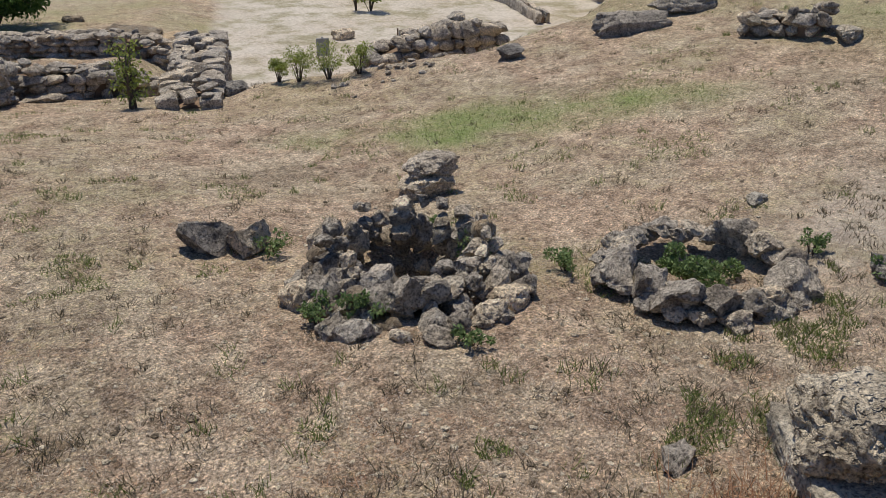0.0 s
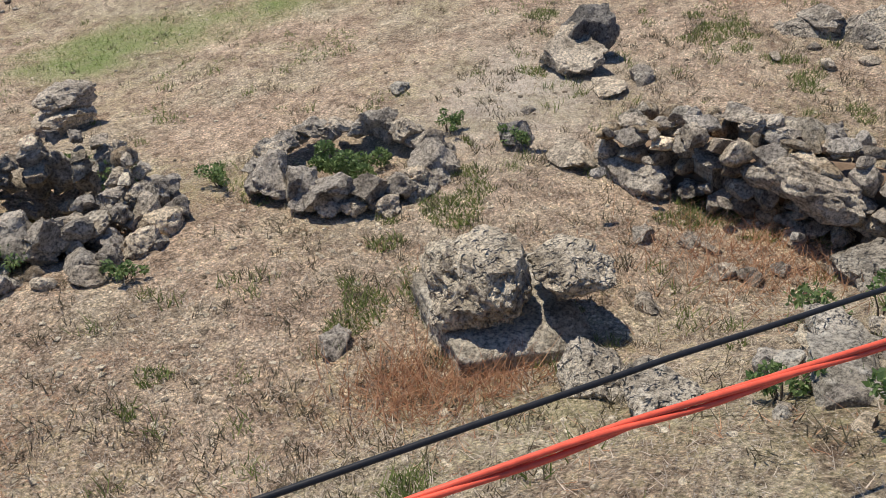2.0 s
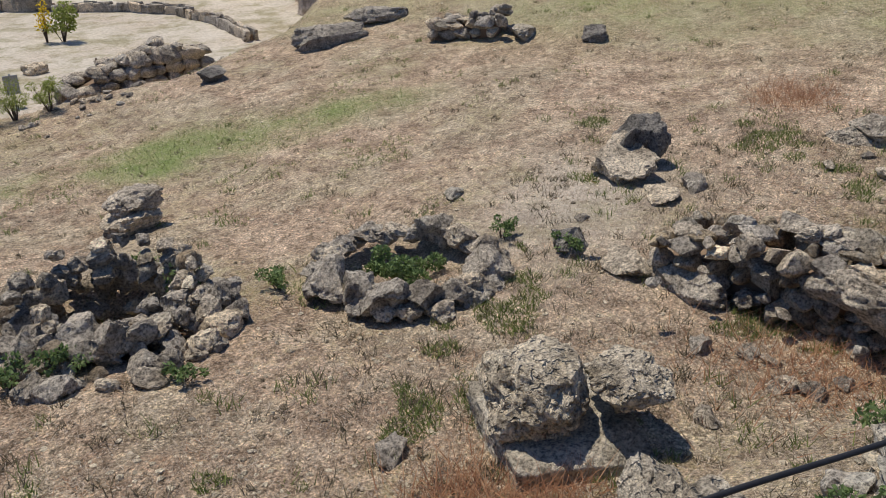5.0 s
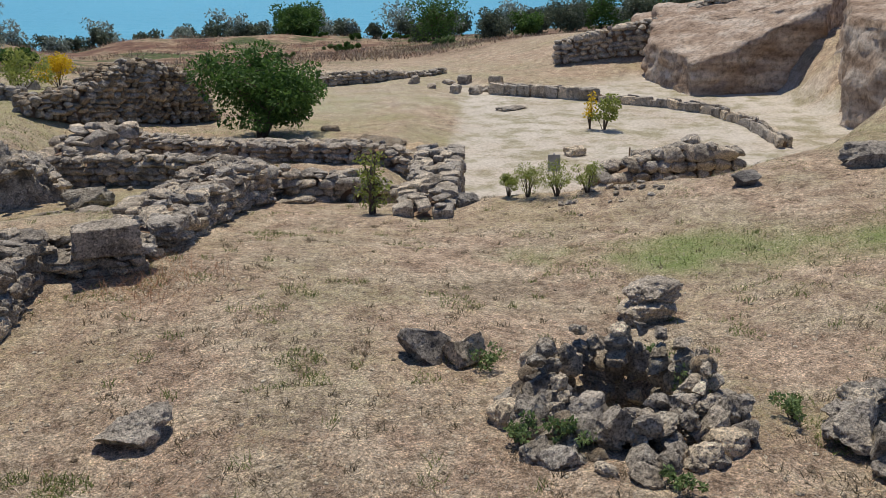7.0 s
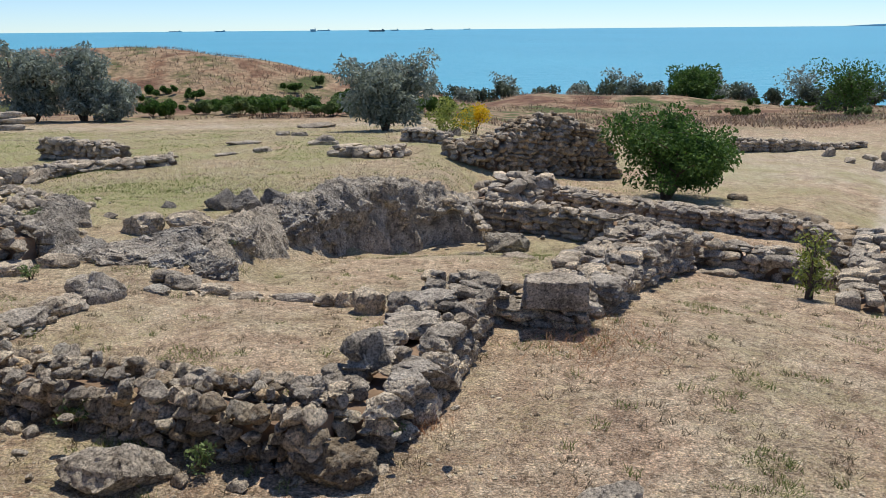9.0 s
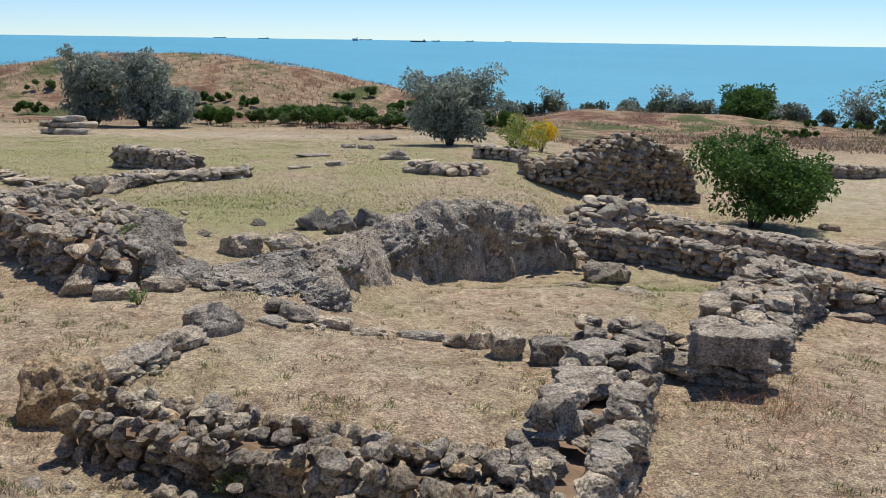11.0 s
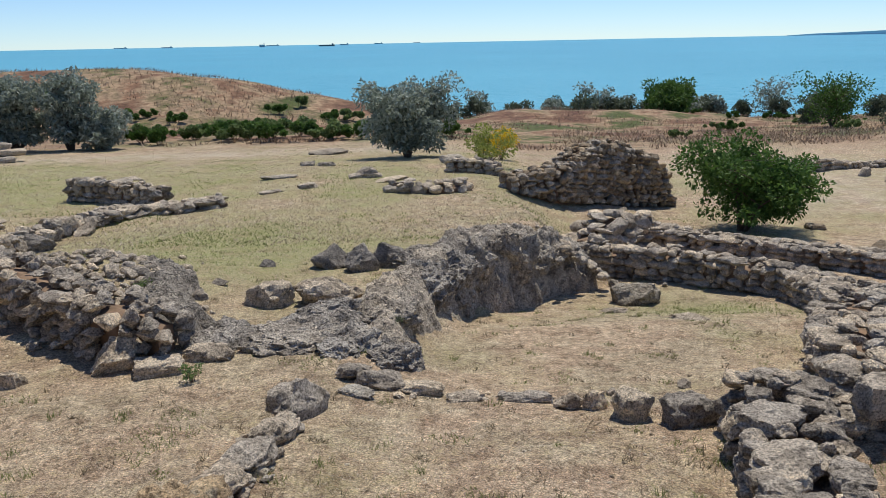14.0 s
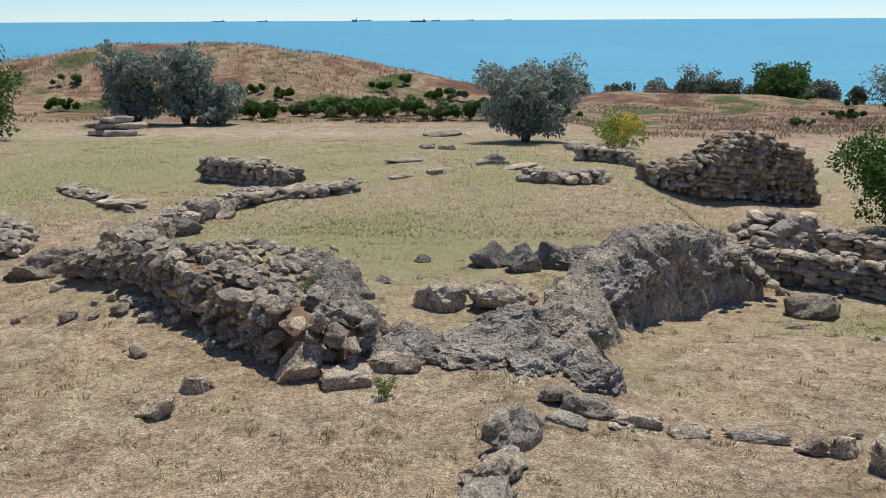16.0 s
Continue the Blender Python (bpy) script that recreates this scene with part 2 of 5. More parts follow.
def court_share(x, y):
    """How far a place lies in the sunken court, 0 to 1."""
    edge = ramp(x, (4.8, 10.2), (5.6, 9.4), (7, 8.1), (8, 7.4), (10, 7.2), (14, 8.5), (19, 11), (24, 20), (30, 32))
    side = ramp(y, (9, 5.0), (15, 8.0), (18.8, 9.9), (26, 13.8), (30, 15))
    back = ramp(x, (13, 27.5), (15, 26.6), (17.4, 24), (20, 24.5), (27, 25))
    return sstep(edge, edge + 2.2, y) * sstep(side - 1.6, side + .5, x) * (1 - sstep(23, 27, x)) * (1 - sstep(back, back + 7, y))


def land(x, y):
    """Height of the bare ground."""
    left = ramp(y, (0, .6), (5, .3), (8.5, .08), (13, -.12), (19, -.35), (25, -.5), (33, -1.1), (45, -1.7), (97, -6.2), (125, -8.5), (160, -13), (400, -30))
    mid = ramp(y, (0, .35), (4, .14), (7, .1), (9, -.2), (11, -.38), (13.5, -.98), (17, -1.1), (25, -1.2), (33, -1.6), (45, -2.2), (97, -6.2), (125, -8.5), (160, -13), (400, -30))
    near = ramp(y, (0, .25), (2.4, .1), (4.5, -.15), (9, -.45), (11, -.75), (12, -.85), (17, -1.2), (22, -1.5), (33, -1.8), (45, -2.4), (97, -6.2), (125, -8.5), (160, -13), (400, -30))
    right = ramp(y, (-4, .7), (1, .38), (6.5, .08), (10, -.1), (14, -1.0), (17, -1.35), (22, -1.65), (33, -1.8), (45, -2.4), (97, -6.2), (125, -8.5), (160, -13), (400, -30))
    c = ramp(y, (8, -2.5), (10, -2.4), (12.5, -1.9), (14.5, -.4), (16, .4), (21, .6), (25, 2))
    w = ramp(y, (8, 2.5), (9.5, .4), (15, .4), (20, .8), (26, 3))
    h = left + (mid - left) * sstep(c - w, c + w, x)
    h += (near - h) * sstep(1.5, 5, x)
    h += (right - h) * sstep(5, 9, x)
    h += 1.6 * sstep(8, 18, x) * (1 - sstep(11, 17, y)) + 1.6 * sstep(19, 26, x) * sstep(11, 17, y) * (1 - sstep(20, 60, y))
    # sunken paved court
    h += (-1.9 - h) * court_share(x, y)
    # bank on which the path runs
    s = (x - .9) * .57 + (y + .8) * .82
    a = (.9 - x) * .82 + (y + .8) * .57
    top = 1.0 + .5 * sstep(0, 5.6, a)
    h += (top - h) * (1 - sstep(.5, 2.3, s))
    # grassy hill by the sea
    h += bump(x, y, -32, 72, 18, 13, 5.0) + bump(x, y, -13, 68, 14, 10, 2.4)
    h += bump(x, y, 15, 84, 15, 9, 1.8)
    # rubble mound, cistern shafts
    h += bump(x, y, -6.7, 12.0, 1.5, 1.5, .5) - bump(x, y, 3.45, 3.15, .32, .32, .6) - bump(x, y, 4.75, 1.98, .3, .3, .12)
    return h



# ---- makers ----
def part(name, bm, mat, parent=None, label="", smooth=False):
    me = bpy.data.meshes.new(name)
    bm.to_mesh(me)
    bm.free()
    return mesh_part(name, me, mat, parent, label, smooth)


def mesh_part(name, me, mat, parent=None, label="", smooth=False):
    if mat and not me.materials:
        me.materials.append(mat)
    if smooth:
        me.shade_smooth()
    ob = new(name, me)
    ob.parent = parent
    if label:
        tagged(ob, label)
    return ob


def thing(name, label, category, group="", kind="", at=(0, 0, 0)):
    ob = new(name)
    ob.empty_display_size = 0.1
    ob.location = at
    return tagged(ob, label, category, group, kind)


def worn(x, y):
    """Small unevenness of the ground."""
    n = noise.noise((x * 0.9, y * 0.9, 3.0)) * 0.05 + noise.noise((x * 3.1, y * 3.1, 7.0)) * 0.022 + noise.noise((x * 8, y * 8, 1.0)) * 0.012
    if y > 40:
        n += noise.noise((x * 0.16, y * 0.16, 5.0)) * 0.5 * sstep(40, 60, y)
    return n * (1 - 0.6 * court_share(x, y))


def ground(x, y):
    return land(x, y) + worn(x, y)


def rock_mesh(seed, sub=3, boxy=0.0, cuts=13, rough=0.12, fine=0.04, grit=0.0):
    """A stone about one metre across in each direction: chipped by planes, then worn."""
    rnd = random.Random(seed)
    bm = bmesh.new()
    bmesh.ops.create_icosphere(bm, subdivisions=sub, radius=1.0)
    planes = []
    for _ in range(cuts):
        d = Vector((rnd.uniform(-1, 1), rnd.uniform(-1, 1), rnd.uniform(-1, 1))).normalized()
        planes.append((d, rnd.uniform(0.42, 0.78)))
    off = Vector((seed * 7.3, seed * 3.1, seed * 1.7))
    for v in bm.verts:
        p = v.co.copy()
        if boxy:
            m = max(abs(p.x), abs(p.y), abs(p.z))
            p = p.lerp(p / m * 0.8, boxy)
        for d, far in planes:
            if boxy:
                far = far + 0.42 * boxy
            over = p.dot(d) - far
            if over > 0:
                p -= d * over
        p *= 1 + rough * noise.noise(p * 1.3 + off) + fine * 1.5 * noise.noise(p * 3.7 + off) + fine * noise.noise(p * 8 + off) - fine * 1.2 * max(0.0, noise.noise(p * 5.5 + off * 2) - 0.15)
        if grit:
            p *= 1 + grit * noise.noise(p * 13 + off) + grit * 0.7 * noise.noise(p * 22 + off)
        v.co = p
    lo = [min(v.co[i] for v in bm.verts) for i in range(3)]
    hi = [max(v.co[i] for v in bm.verts) for i in range(3)]
    for v in bm.verts:
        v.co = Vector([(v.co[i] - (lo[i] + hi[i]) / 2) / (hi[i] - lo[i]) for i in range(3)])
    me = bpy.data.meshes.new("stone")
    bm.to_mesh(me)
    bm.free()
    me.shade_smooth()
    me.set_sharp_from_angle(angle=radians(38))
    return me


def pool(count, mat, first, **kw):
    made = []
    for n in range(count):
        me = rock_mesh(first + n, **kw)
        me.materials.append(mat)
        made.append(me)
    return made


ROUGH = pool(14, GREY, 10, sub=4, cuts=10, rough=0.26, fine=0.1, grit=0.035)
BLOCKY = pool(10, GREY, 40, sub=4, boxy=0.6, cuts=9, rough=0.2, fine=0.08, grit=0.03)
SMALL = pool(8, GREY, 70, sub=3)
SMALL_PALE = pool(4, PALE, 80, sub=3)
SMALL_TAN = pool(4, TAN, 90, sub=3, boxy=0.4)
COARSE = pool(10, GREY, 100, sub=3, boxy=0.4, cuts=9, rough=0.2, fine=0.08)

CUT_STONE = pool(6, GREY, 130, sub=3, boxy=0.95, cuts=3, rough=0.07, fine=0.03)


def lay(me, x, y, z, sx, sy, sz, rz=0.0, rx=0.0, ry=0.0, parent=None, name="stone"):
    """One stone with its middle at x, y, z."""
    ob = new(name, me)
    ob.location, ob.rotation_euler, ob.scale = (x, y, z), (rx, ry, rz), (sx, sy, sz)
    ob.parent = parent
    return ob


def boulder(seed, x, y, sx, sy, sz, rz=0.0, mat=GREY, sub=4, boxy=0.0, tilt=0.0, sink=0.33, name="boulder", label="weathered grey limestone boulder lying in dry grass", group="", z=None, cuts=11, rough=0.22, fine=0.09):
    me = rock_mesh(seed, sub=sub, boxy=boxy, cuts=cuts, rough=rough, fine=fine, grit=fine * 0.35)
    me.materials.append(mat)
    z = ground(x, y) if z is None else z
    ob = lay(me, x, y, z + sz * (0.5 - sink), sx, sy, sz, rz, tilt, tilt * 0.4, name=name)
    return tagged(ob, label, "boulder", group)


def along(line, step):
    """Points along a polyline with their direction: (x, y, angle, share)."""
    lens = [math.dist(a[:2], b[:2]) for a, b in zip(line, line[1:])]
    whole, d = sum(lens), 0.0
    while d < whole:
        r, k = d, 0
        while k < len(lens) - 1 and r > lens[k]:
            r -= lens[k]
            k += 1
        a, b, f = line[k], line[k + 1], min(1.0, r / lens[k])
        yield tuple(a[i] + (b[i] - a[i]) * f for i in range(len(a))) + (math.atan2(b[1] - a[1], b[0] - a[0]), d / whole)
        d += step() if callable(step) else step


def strip(line, width, sink=0.25, lower=0.05, base=None, foot=None):
    """The earth core of a wall along (x, y, height) points."""
    bm = bmesh.new()
    rows = []
    pts = list(along(line, 0.2))
    for x, y, h, a, f in pts:
        nx, ny = -math.sin(a), math.cos(a)
        g = (foot or ground)(x, y)
        lo = g - sink if base is None else base
        w = width / 2
        rows.append([bm.verts.new((x + nx * s * w, y + ny * s * w, zz)) for s, zz in ((-1, lo), (-1, g + h - lower - 0.04), (0, g + h - lower + 0.03 * noise.noise((x * 3, y * 3, 0))), (1, g + h - lower - 0.04), (1, lo))])
    for r, q in zip(rows, rows[1:]):
        for i in range(4):
            bm.faces.new((r[i], q[i], q[i + 1], r[i + 1]))
    for r in (rows[0], rows[-1]):
        bm.faces.new(r)
    bmesh.ops.recalc_face_normals(bm, faces=bm.faces)
    return bm


def masonry(seed, line, width, label, stone=0.26, course=0.15, meshes=None, top=None, loose=0.06, name="ruined_wall", down=0.0, group="ruined walls", core=SOIL, tops=True, level=None):
    """A dry-stone ruin along (x, y, height) points: earth core, faced and capped with single stones."""
    rnd = random.Random(seed)
    meshes = meshes or ROUGH + BLOCKY
    foot = ground if level is None else (lambda x, y: level)
    x0, y0 = line[0][:2]
    w = thing(name, label, "wall", group)
    part("core", strip(line, width * 0.56, lower=0.12, foot=foot, base=None if not down else min(foot(p[0], p[1]) for p in line) - down), core, w)
    most = max(p[2] for p in line) + down
    for side in (-1, 1):
        k = 0
        z = -down
        while z < most:
            hgt = course * rnd.uniform(0.8, 1.25)
            for x, y, h, a, f in along(line, lambda: stone * rnd.uniform(0.6, 1.15)):
                if z + hgt * 0.6 > h:
                    continue
                hh = min(hgt * rnd.uniform(0.9, 1.25), h - z + 0.03)
                off = side * (width / 2 - min(width * 0.17, stone * 0.3) + rnd.uniform(-loose, loose) * 0.5)
                px, py = x - math.sin(a) * off, y + math.cos(a) * off
                big = rnd.choice((0.6, 0.75, 0.9, 1.0, 1.2, 1.5)) if loose else 1.0
                deep = min(width * rnd.uniform(0.36, 0.55), stone * rnd.uniform(0.9, 1.5))
                lay(rnd.choice(meshes), px, py, foot(x, y) + z + hh * 0.45, stone * big * rnd.uniform(0.85, 1.25), deep, hh * (0.95 + 0.25 * big), a + rnd.uniform(-0.2, 0.2) + rnd.choice((0, math.pi)), rnd.uniform(-0.15, 0.15), rnd.uniform(-0.15, 0.15), w)
            z += hgt
    if tops:
        for x, y, h, a, f in along(line, lambda: stone * rnd.uniform(0.45, 0.8)):
            for _ in range(max(2, round(width / stone / 1.5))):
                off = rnd.uniform(-0.36, 0.36) * width
                s = stone * rnd.uniform(0.5, 1.25)
                lay(rnd.choice(meshes), x - math.sin(a) * off, y + math.cos(a) * off, foot(x, y) + h - 0.02 + rnd.uniform(-0.05, 0.04), s, s * rnd.uniform(0.6, 0.95), course * rnd.uniform(0.5, 1.1), rnd.uniform(0, 6.3), rnd.uniform(-0.25, 0.25), rnd.uniform(-0.25, 0.25), w)
    return w


def tube(bm, pts, radii, sides=7):
    """A tapered tube through the points."""
    rings = []
    for n, (p, r) in enumerate(zip(pts, radii)):
        d = (Vector(pts[min(n + 1, len(pts) - 1)]) - Vector(pts[max(n - 1, 0)])).normalized()
        u = d.orthogonal().normalized()
        v = d.cross(u)
        rings.append([bm.verts.new(Vector(p) + (u * math.cos(t) + v * math.sin(t)) * r) for t in [2 * math.pi * i / sides for i in range(sides)]])
    for a, b in zip(rings, rings[1:]):
        q = min(range(sides), key=lambda s: (a[0].co - b[s].co).length)
        for i in range(sides):
            bm.faces.new((a[i], a[(i + 1) % sides], b[(i + 1 + q) % sides], b[(i + q) % sides]))
    bm.faces.new(rings[-1])


def leaves_mesh(name, clumps, count, size, rs, droop=0.2, slim=0.45):
    """Many small pointed leaves strewn through the clumps (x, y, z, radius)."""
    c = np.array(clumps, float)
    wgt = c[:, 3] ** 2
    pick = rs.choice(len(c), count, p=wgt / wgt.sum())
    d = rs.normal(size=(count, 3))
    d /= np.linalg.norm(d, axis=1)[:, None]
    r = c[pick, 3] * rs.uniform(0.35, 1.0, count) ** 0.6
    mid = c[pick, :3] + d * r[:, None] * [1, 1, 0.8]
    ax = d + rs.normal(size=(count, 3)) * 0.7 - [0, 0, droop]
    ax /= np.linalg.norm(ax, axis=1)[:, None]
    sd = np.cross(ax, rs.normal(size=(count, 3)))
    sd /= np.linalg.norm(sd, axis=1)[:, None] + 1e-9
    s = size * rs.uniform(0.6, 1.3, count)[:, None]
    v = np.stack([mid - ax * s * 0.5, mid + sd * s * slim * 0.5, mid + ax * s * 0.5, mid - sd * s * slim * 0.5], 1).reshape(-1, 3)
    me = bpy.data.meshes.new(name)
    me.from_pydata(v.tolist(), [], np.arange(count * 4).reshape(-1, 4).tolist())
    return me


def blades_mesh(name, spots, rs, height, width, lean=0.5):
    """One thin bent blade for each (x, y, z) spot."""
    n = len(spots)
    b = np.array(spots, float)
    turn, tip = rs.uniform(0, 2 * np.pi, n), rs.uniform(0, 2 * np.pi, n)
    h = height * rs.uniform(0.5, 1.3, n)
    out = h * lean * rs.uniform(0.2, 1.6, n)
    w = np.stack([np.cos(turn), np.sin(turn), 0 * turn], 1) * width / 2
    top = b + np.stack([np.cos(tip) * out, np.sin(tip) * out, h], 1)
    v = np.stack([b - w, b + w, top], 1).reshape(-1, 3)
    me = bpy.data.meshes.new(name)
    me.from_pydata(v.tolist(), [], np.arange(n * 3).reshape(-1, 3).tolist())
    return me


def tree(seed, x, y, height, spread, leaf, label, count=9000, leaf_size=0.1, stems=3, bare=0.2, category="tree", name="tree", droop=0.2, slim=0.45, group="", sink=0.0, clump=0.3):
    rnd, rs = random.Random(seed), np.random.RandomState(seed)
    g = ground(x, y) - sink
    t = thing(name, label, category, group, at=(x, y, g))
    bm = bmesh.new()
    clumps = []
    for s in range(stems):
        a = 2 * math.pi * s / stems + rnd.uniform(-0.5, 0.5)
        out = rnd.uniform(0.25, 0.6) * spread / 2 if stems > 1 else 0.1 * spread
        top = Vector((math.cos(a) * out, math.sin(a) * out, height * rnd.uniform(0.6, 0.8)))
        kink = Vector((rnd.uniform(-0.1, 0.1) * spread, rnd.uniform(-0.1, 0.1) * spread, 0))
        pts = [(Vector((math.cos(a) * 0.04, math.sin(a) * 0.04, -0.1)) * (1 - f) + top * f) + kink * math.sin(f * math.pi) for f in (0, 0.25, 0.5, 0.75, 1)]
        r = height * 0.022 + 0.01
        tube(bm, pts, [r, r * 0.8, r * 0.6, r * 0.45, r * 0.2])
        for f in (1, 2, 2, 3, 3, 4):
            for _ in range(2):
                b = rnd.uniform(0, 6.3)
                e = pts[f] + Vector((math.cos(b), math.sin(b), rnd.uniform(-0.1, 0.7))) * spread * rnd.uniform(0.15, 0.33)
                e.z = max(e.z, height * bare)
                lim = Vector((e.x, e.y, 0))
                if lim.length > spread * 0.48:
                    e.x, e.y = e.x * spread * 0.48 / lim.length, e.y * spread * 0.48 / lim.length
                e.z = min(e.z, height * 0.9)
                tube(bm, [pts[f], (pts[f] + e) / 2 + Vector((0, 0, 0.06)), e], [r * 0.35, r * 0.22, r * 0.08], 5)
                clumps.append((*e, spread * clump * rnd.uniform(0.35, 0.62)))
                clumps.append((*((pts[f] + e) / 2), spread * clump * rnd.uniform(0.25, 0.45)))
    part("trunk", bm, BARK, t, smooth=True)
    mesh_part("crown", leaves_mesh("crown", clumps, count, leaf_size, rs, droop, slim), leaf, t)
    return t


def shrub(seed, x, y, height, spread, leaf, label, count=1500, leaf_size=0.06, name="bush", category="bush", group="", flat=0.6, slim=0.5):
    rnd, rs = random.Random(seed), np.random.RandomState(seed)
    t = thing(name, label, category, group, at=(x, y, ground(x, y)))
    bm = bmesh.new()
    clumps = []
    for k in range(9):
        a, o = rnd.uniform(0, 6.3), spread / 2 * rnd.uniform(0.1, 0.8)
        e = Vector((math.cos(a) * o, math.sin(a) * o, height * rnd.uniform(0.35, 0.85)))
        tube(bm, [(e.x * 0.1, e.y * 0.1, -0.03), tuple(e * 0.5), tuple(e)], [0.012 * height + 0.003, 0.008 * height + 0.002, 0.002], 4)
        clumps.append((*e, min(spread, height) * rnd.uniform(0.18, 0.34)))
    tagged(part("brushwood", bm, BARK, t), kind="stuff")
    mesh_part("foliage", leaves_mesh("foliage", clumps, count, leaf_size, rs, 0.1, slim), leaf, t)
    return t


# ---- ground and sea ----
def spread_axis(lo, hi, step, far_lo, far_hi):
    mid = list(np.arange(lo, hi, step))
    up, d, v = [], step, hi
    while v < far_hi:
        up.append(v)
        d *= 1.09
        v += d
    dn, d, v = [], step, lo - step
    while v > far_lo:
        dn.append(v)
        d *= 1.12
        v -= d
    return dn[::-1] + mid + up


def lush_share(x, y):
    """The strip of fresh grass beyond the cisterns."""
    g = math.exp(-(((x - 6.5) / 1.5) ** 2 + ((y - 5.3 + 0.62 * (x - 6.5)) / 0.62) ** 2))
    return max(0.0, g * (1 + 1.3 * noise.noise((x * 1.1, y * 1.1, 2.0)) + 0.8 * noise.noise((x * 3.0, y * 3.0, 2.0))) - 0.08) * 0.8


def make_ground():
    xs, ys = spread_axis(-11, 12, 0.11, -1500, 1500), spread_axis(-3, 17, 0.11, -1500, 380)
    verts, lawn, bare, steppe, lush = [], [], [], [], []
    for y in ys:
        for x in xs:
            h = land(x, y) + worn(x, y)
            verts.append((x, y, h))
            k = noise.noise((x * 0.5, y * 0.5, 9.0)) * 0.4 + noise.noise((x * 1.7, y * 1.7, 9.0)) * 0.22
            lush.append(min(1.0, lush_share(x, y) * (1 + k)))
            g = 0.8 * lush_share(x, y)
            g += 1.05 * math.exp(-(((x + 5.0) / 2.8) ** 2 + ((y - 15.0) / 3.0) ** 2)) + 1.1 * math.exp(-(((x - 1.9) / 1.3) ** 2 + ((y - 12.8) / 1.0) ** 2))
            g += 0.7 * math.exp(-(((x + 13) / 4) ** 2 + ((y - 22) / 5) ** 2)) + (0.55 + k) * sstep(16, 22, y) * (1 - sstep(30, 36, y)) * (1 - sstep(0, 3, x))
            g += (0.35 + k) * sstep(17, 20, y) * (1 - sstep(32, 38, y)) * sstep(3, 6, x) * (1 - sstep(16, 20, x))
            g += 0.1 * sstep(4, 9, y) * (1 - sstep(1, 4, x)) + (0.45 + k) * sstep(8.5, 12, x) * (1 - sstep(8, 11, y))
            lawn.append(min(1.0, max(0.0, g + k * (g > 0.15))))
            c = sstep(.7, 1, court_share(x, y)) * (0.85 + k)
            c += 0.9 * math.exp(-(((x - 5.9) / 1.1) ** 2 + ((y - 1.4) / 0.7) ** 2)) * (0.7 + k)
            c += 0.25 * sstep(22, 25, y) * (1 - sstep(33, 40, y)) * sstep(6, 9, x) * (1 - sstep(13, 18, x))
            c += 0.4 * math.exp(-((y - 36.5 - 0.1 * x) / 1.5) ** 2) * sstep(-25, -20, x) * (1 - sstep(-4, 2, x))
            bare.append(min(1.0, max(0.0, c)))
            steppe.append(sstep(38, 46, y + 3 * k))
    w = len(xs)
    faces = [(j * w + i, j * w + i + 1, (j + 1) * w + i + 1, (j + 1) * w + i) for j in range(len(ys) - 1) for i in range(w - 1)]
    me = bpy.data.meshes.new("ground")
    me.from_pydata(verts, [], faces)
    for name, vals in (("lawn", lawn), ("bare", bare), ("steppe", steppe), ("lush", lush)):
        me.attributes.new(name, "FLOAT", "POINT").data.foreach_set("value", vals)
    tagged(mesh_part("ground", me, EARTH, smooth=True), "sloping ground of dry trampled grass, earth and gravel", "ground", kind="structure")
    return np.array(xs), np.array(ys), np.array([v[2] for v in verts]).reshape(len(ys), w)


GX, GY, GZ = make_ground()


def heights(x, y):
    """The ground's height at many places at once."""
    i, j = np.clip(np.searchsorted(GX, x) - 1, 0, len(GX) - 2), np.clip(np.searchsorted(GY, y) - 1, 0, len(GY) - 2)
    u, v = (x - GX[i]) / (GX[i + 1] - GX[i]), (y - GY[j]) / (GY[j + 1] - GY[j])
    return (GZ[j, i] * (1 - u) + GZ[j, i + 1] * u) * (1 - v) + (GZ[j + 1, i] * (1 - u) + GZ[j + 1, i + 1] * u) * v


def make_sea():
    xs = [-4800, -2400, -1200, -600, -200, 0, 200, 600, 1200, 2400, 4800]
    ys = [130, 200, 300, 450, 700, 1100, 1700, 2500, 3500, 4700]
    bm = bmesh.new()
    grid = [[bm.verts.new((x, y, -11 + 13.6 * (y - 130) / 4570)) for x in xs] for y in ys]
    for a, b in zip(grid, grid[1:]):
        for i in range(len(xs) - 1):
            bm.faces.new((a[i], a[i + 1], b[i + 1], b[i]))
    return tagged(part("water", bm, SEA), "calm turquoise sea glittering under the sun", "sea", kind="structure")


make_sea()

# ---- ruined walls ----
DRY = "dry-laid grey limestone rubble wall, ruined, standing in dry grass"
MIX = ROUGH[:8] + SMALL + SMALL_PALE[:3] + SMALL_TAN[:3]
masonry(1, [(-3.35, 5.42, .3), (-2.7, 5.22, .32), (-1.95, 4.98, .36), (-1.25, 4.72, .4), (-.62, 4.5, .42)], .44, DRY, .125, .08, meshes=MIX)
masonry(2, [(-.58, 4.75, .36), (-.3, 5.5, .34), (-.02, 6.5, .38), (.14, 7.25, .42)], .6, DRY, .22, .11, meshes=BLOCKY + BLOCKY + ROUGH)
masonry(3, [(.2, 7.3, .36), (.6, 7.2, .24), (1.3, 7.05, .22)], .46, DRY, .2, .09, meshes=BLOCKY + SMALL)
masonry(4, [(1.25, 7.6, .34), (1.8, 9.1, .46), (3.05, 11.2, .58)], .72, "broad wall of weathered grey limestone blocks with a worn top", .25, .12, meshes=BLOCKY + ROUGH)
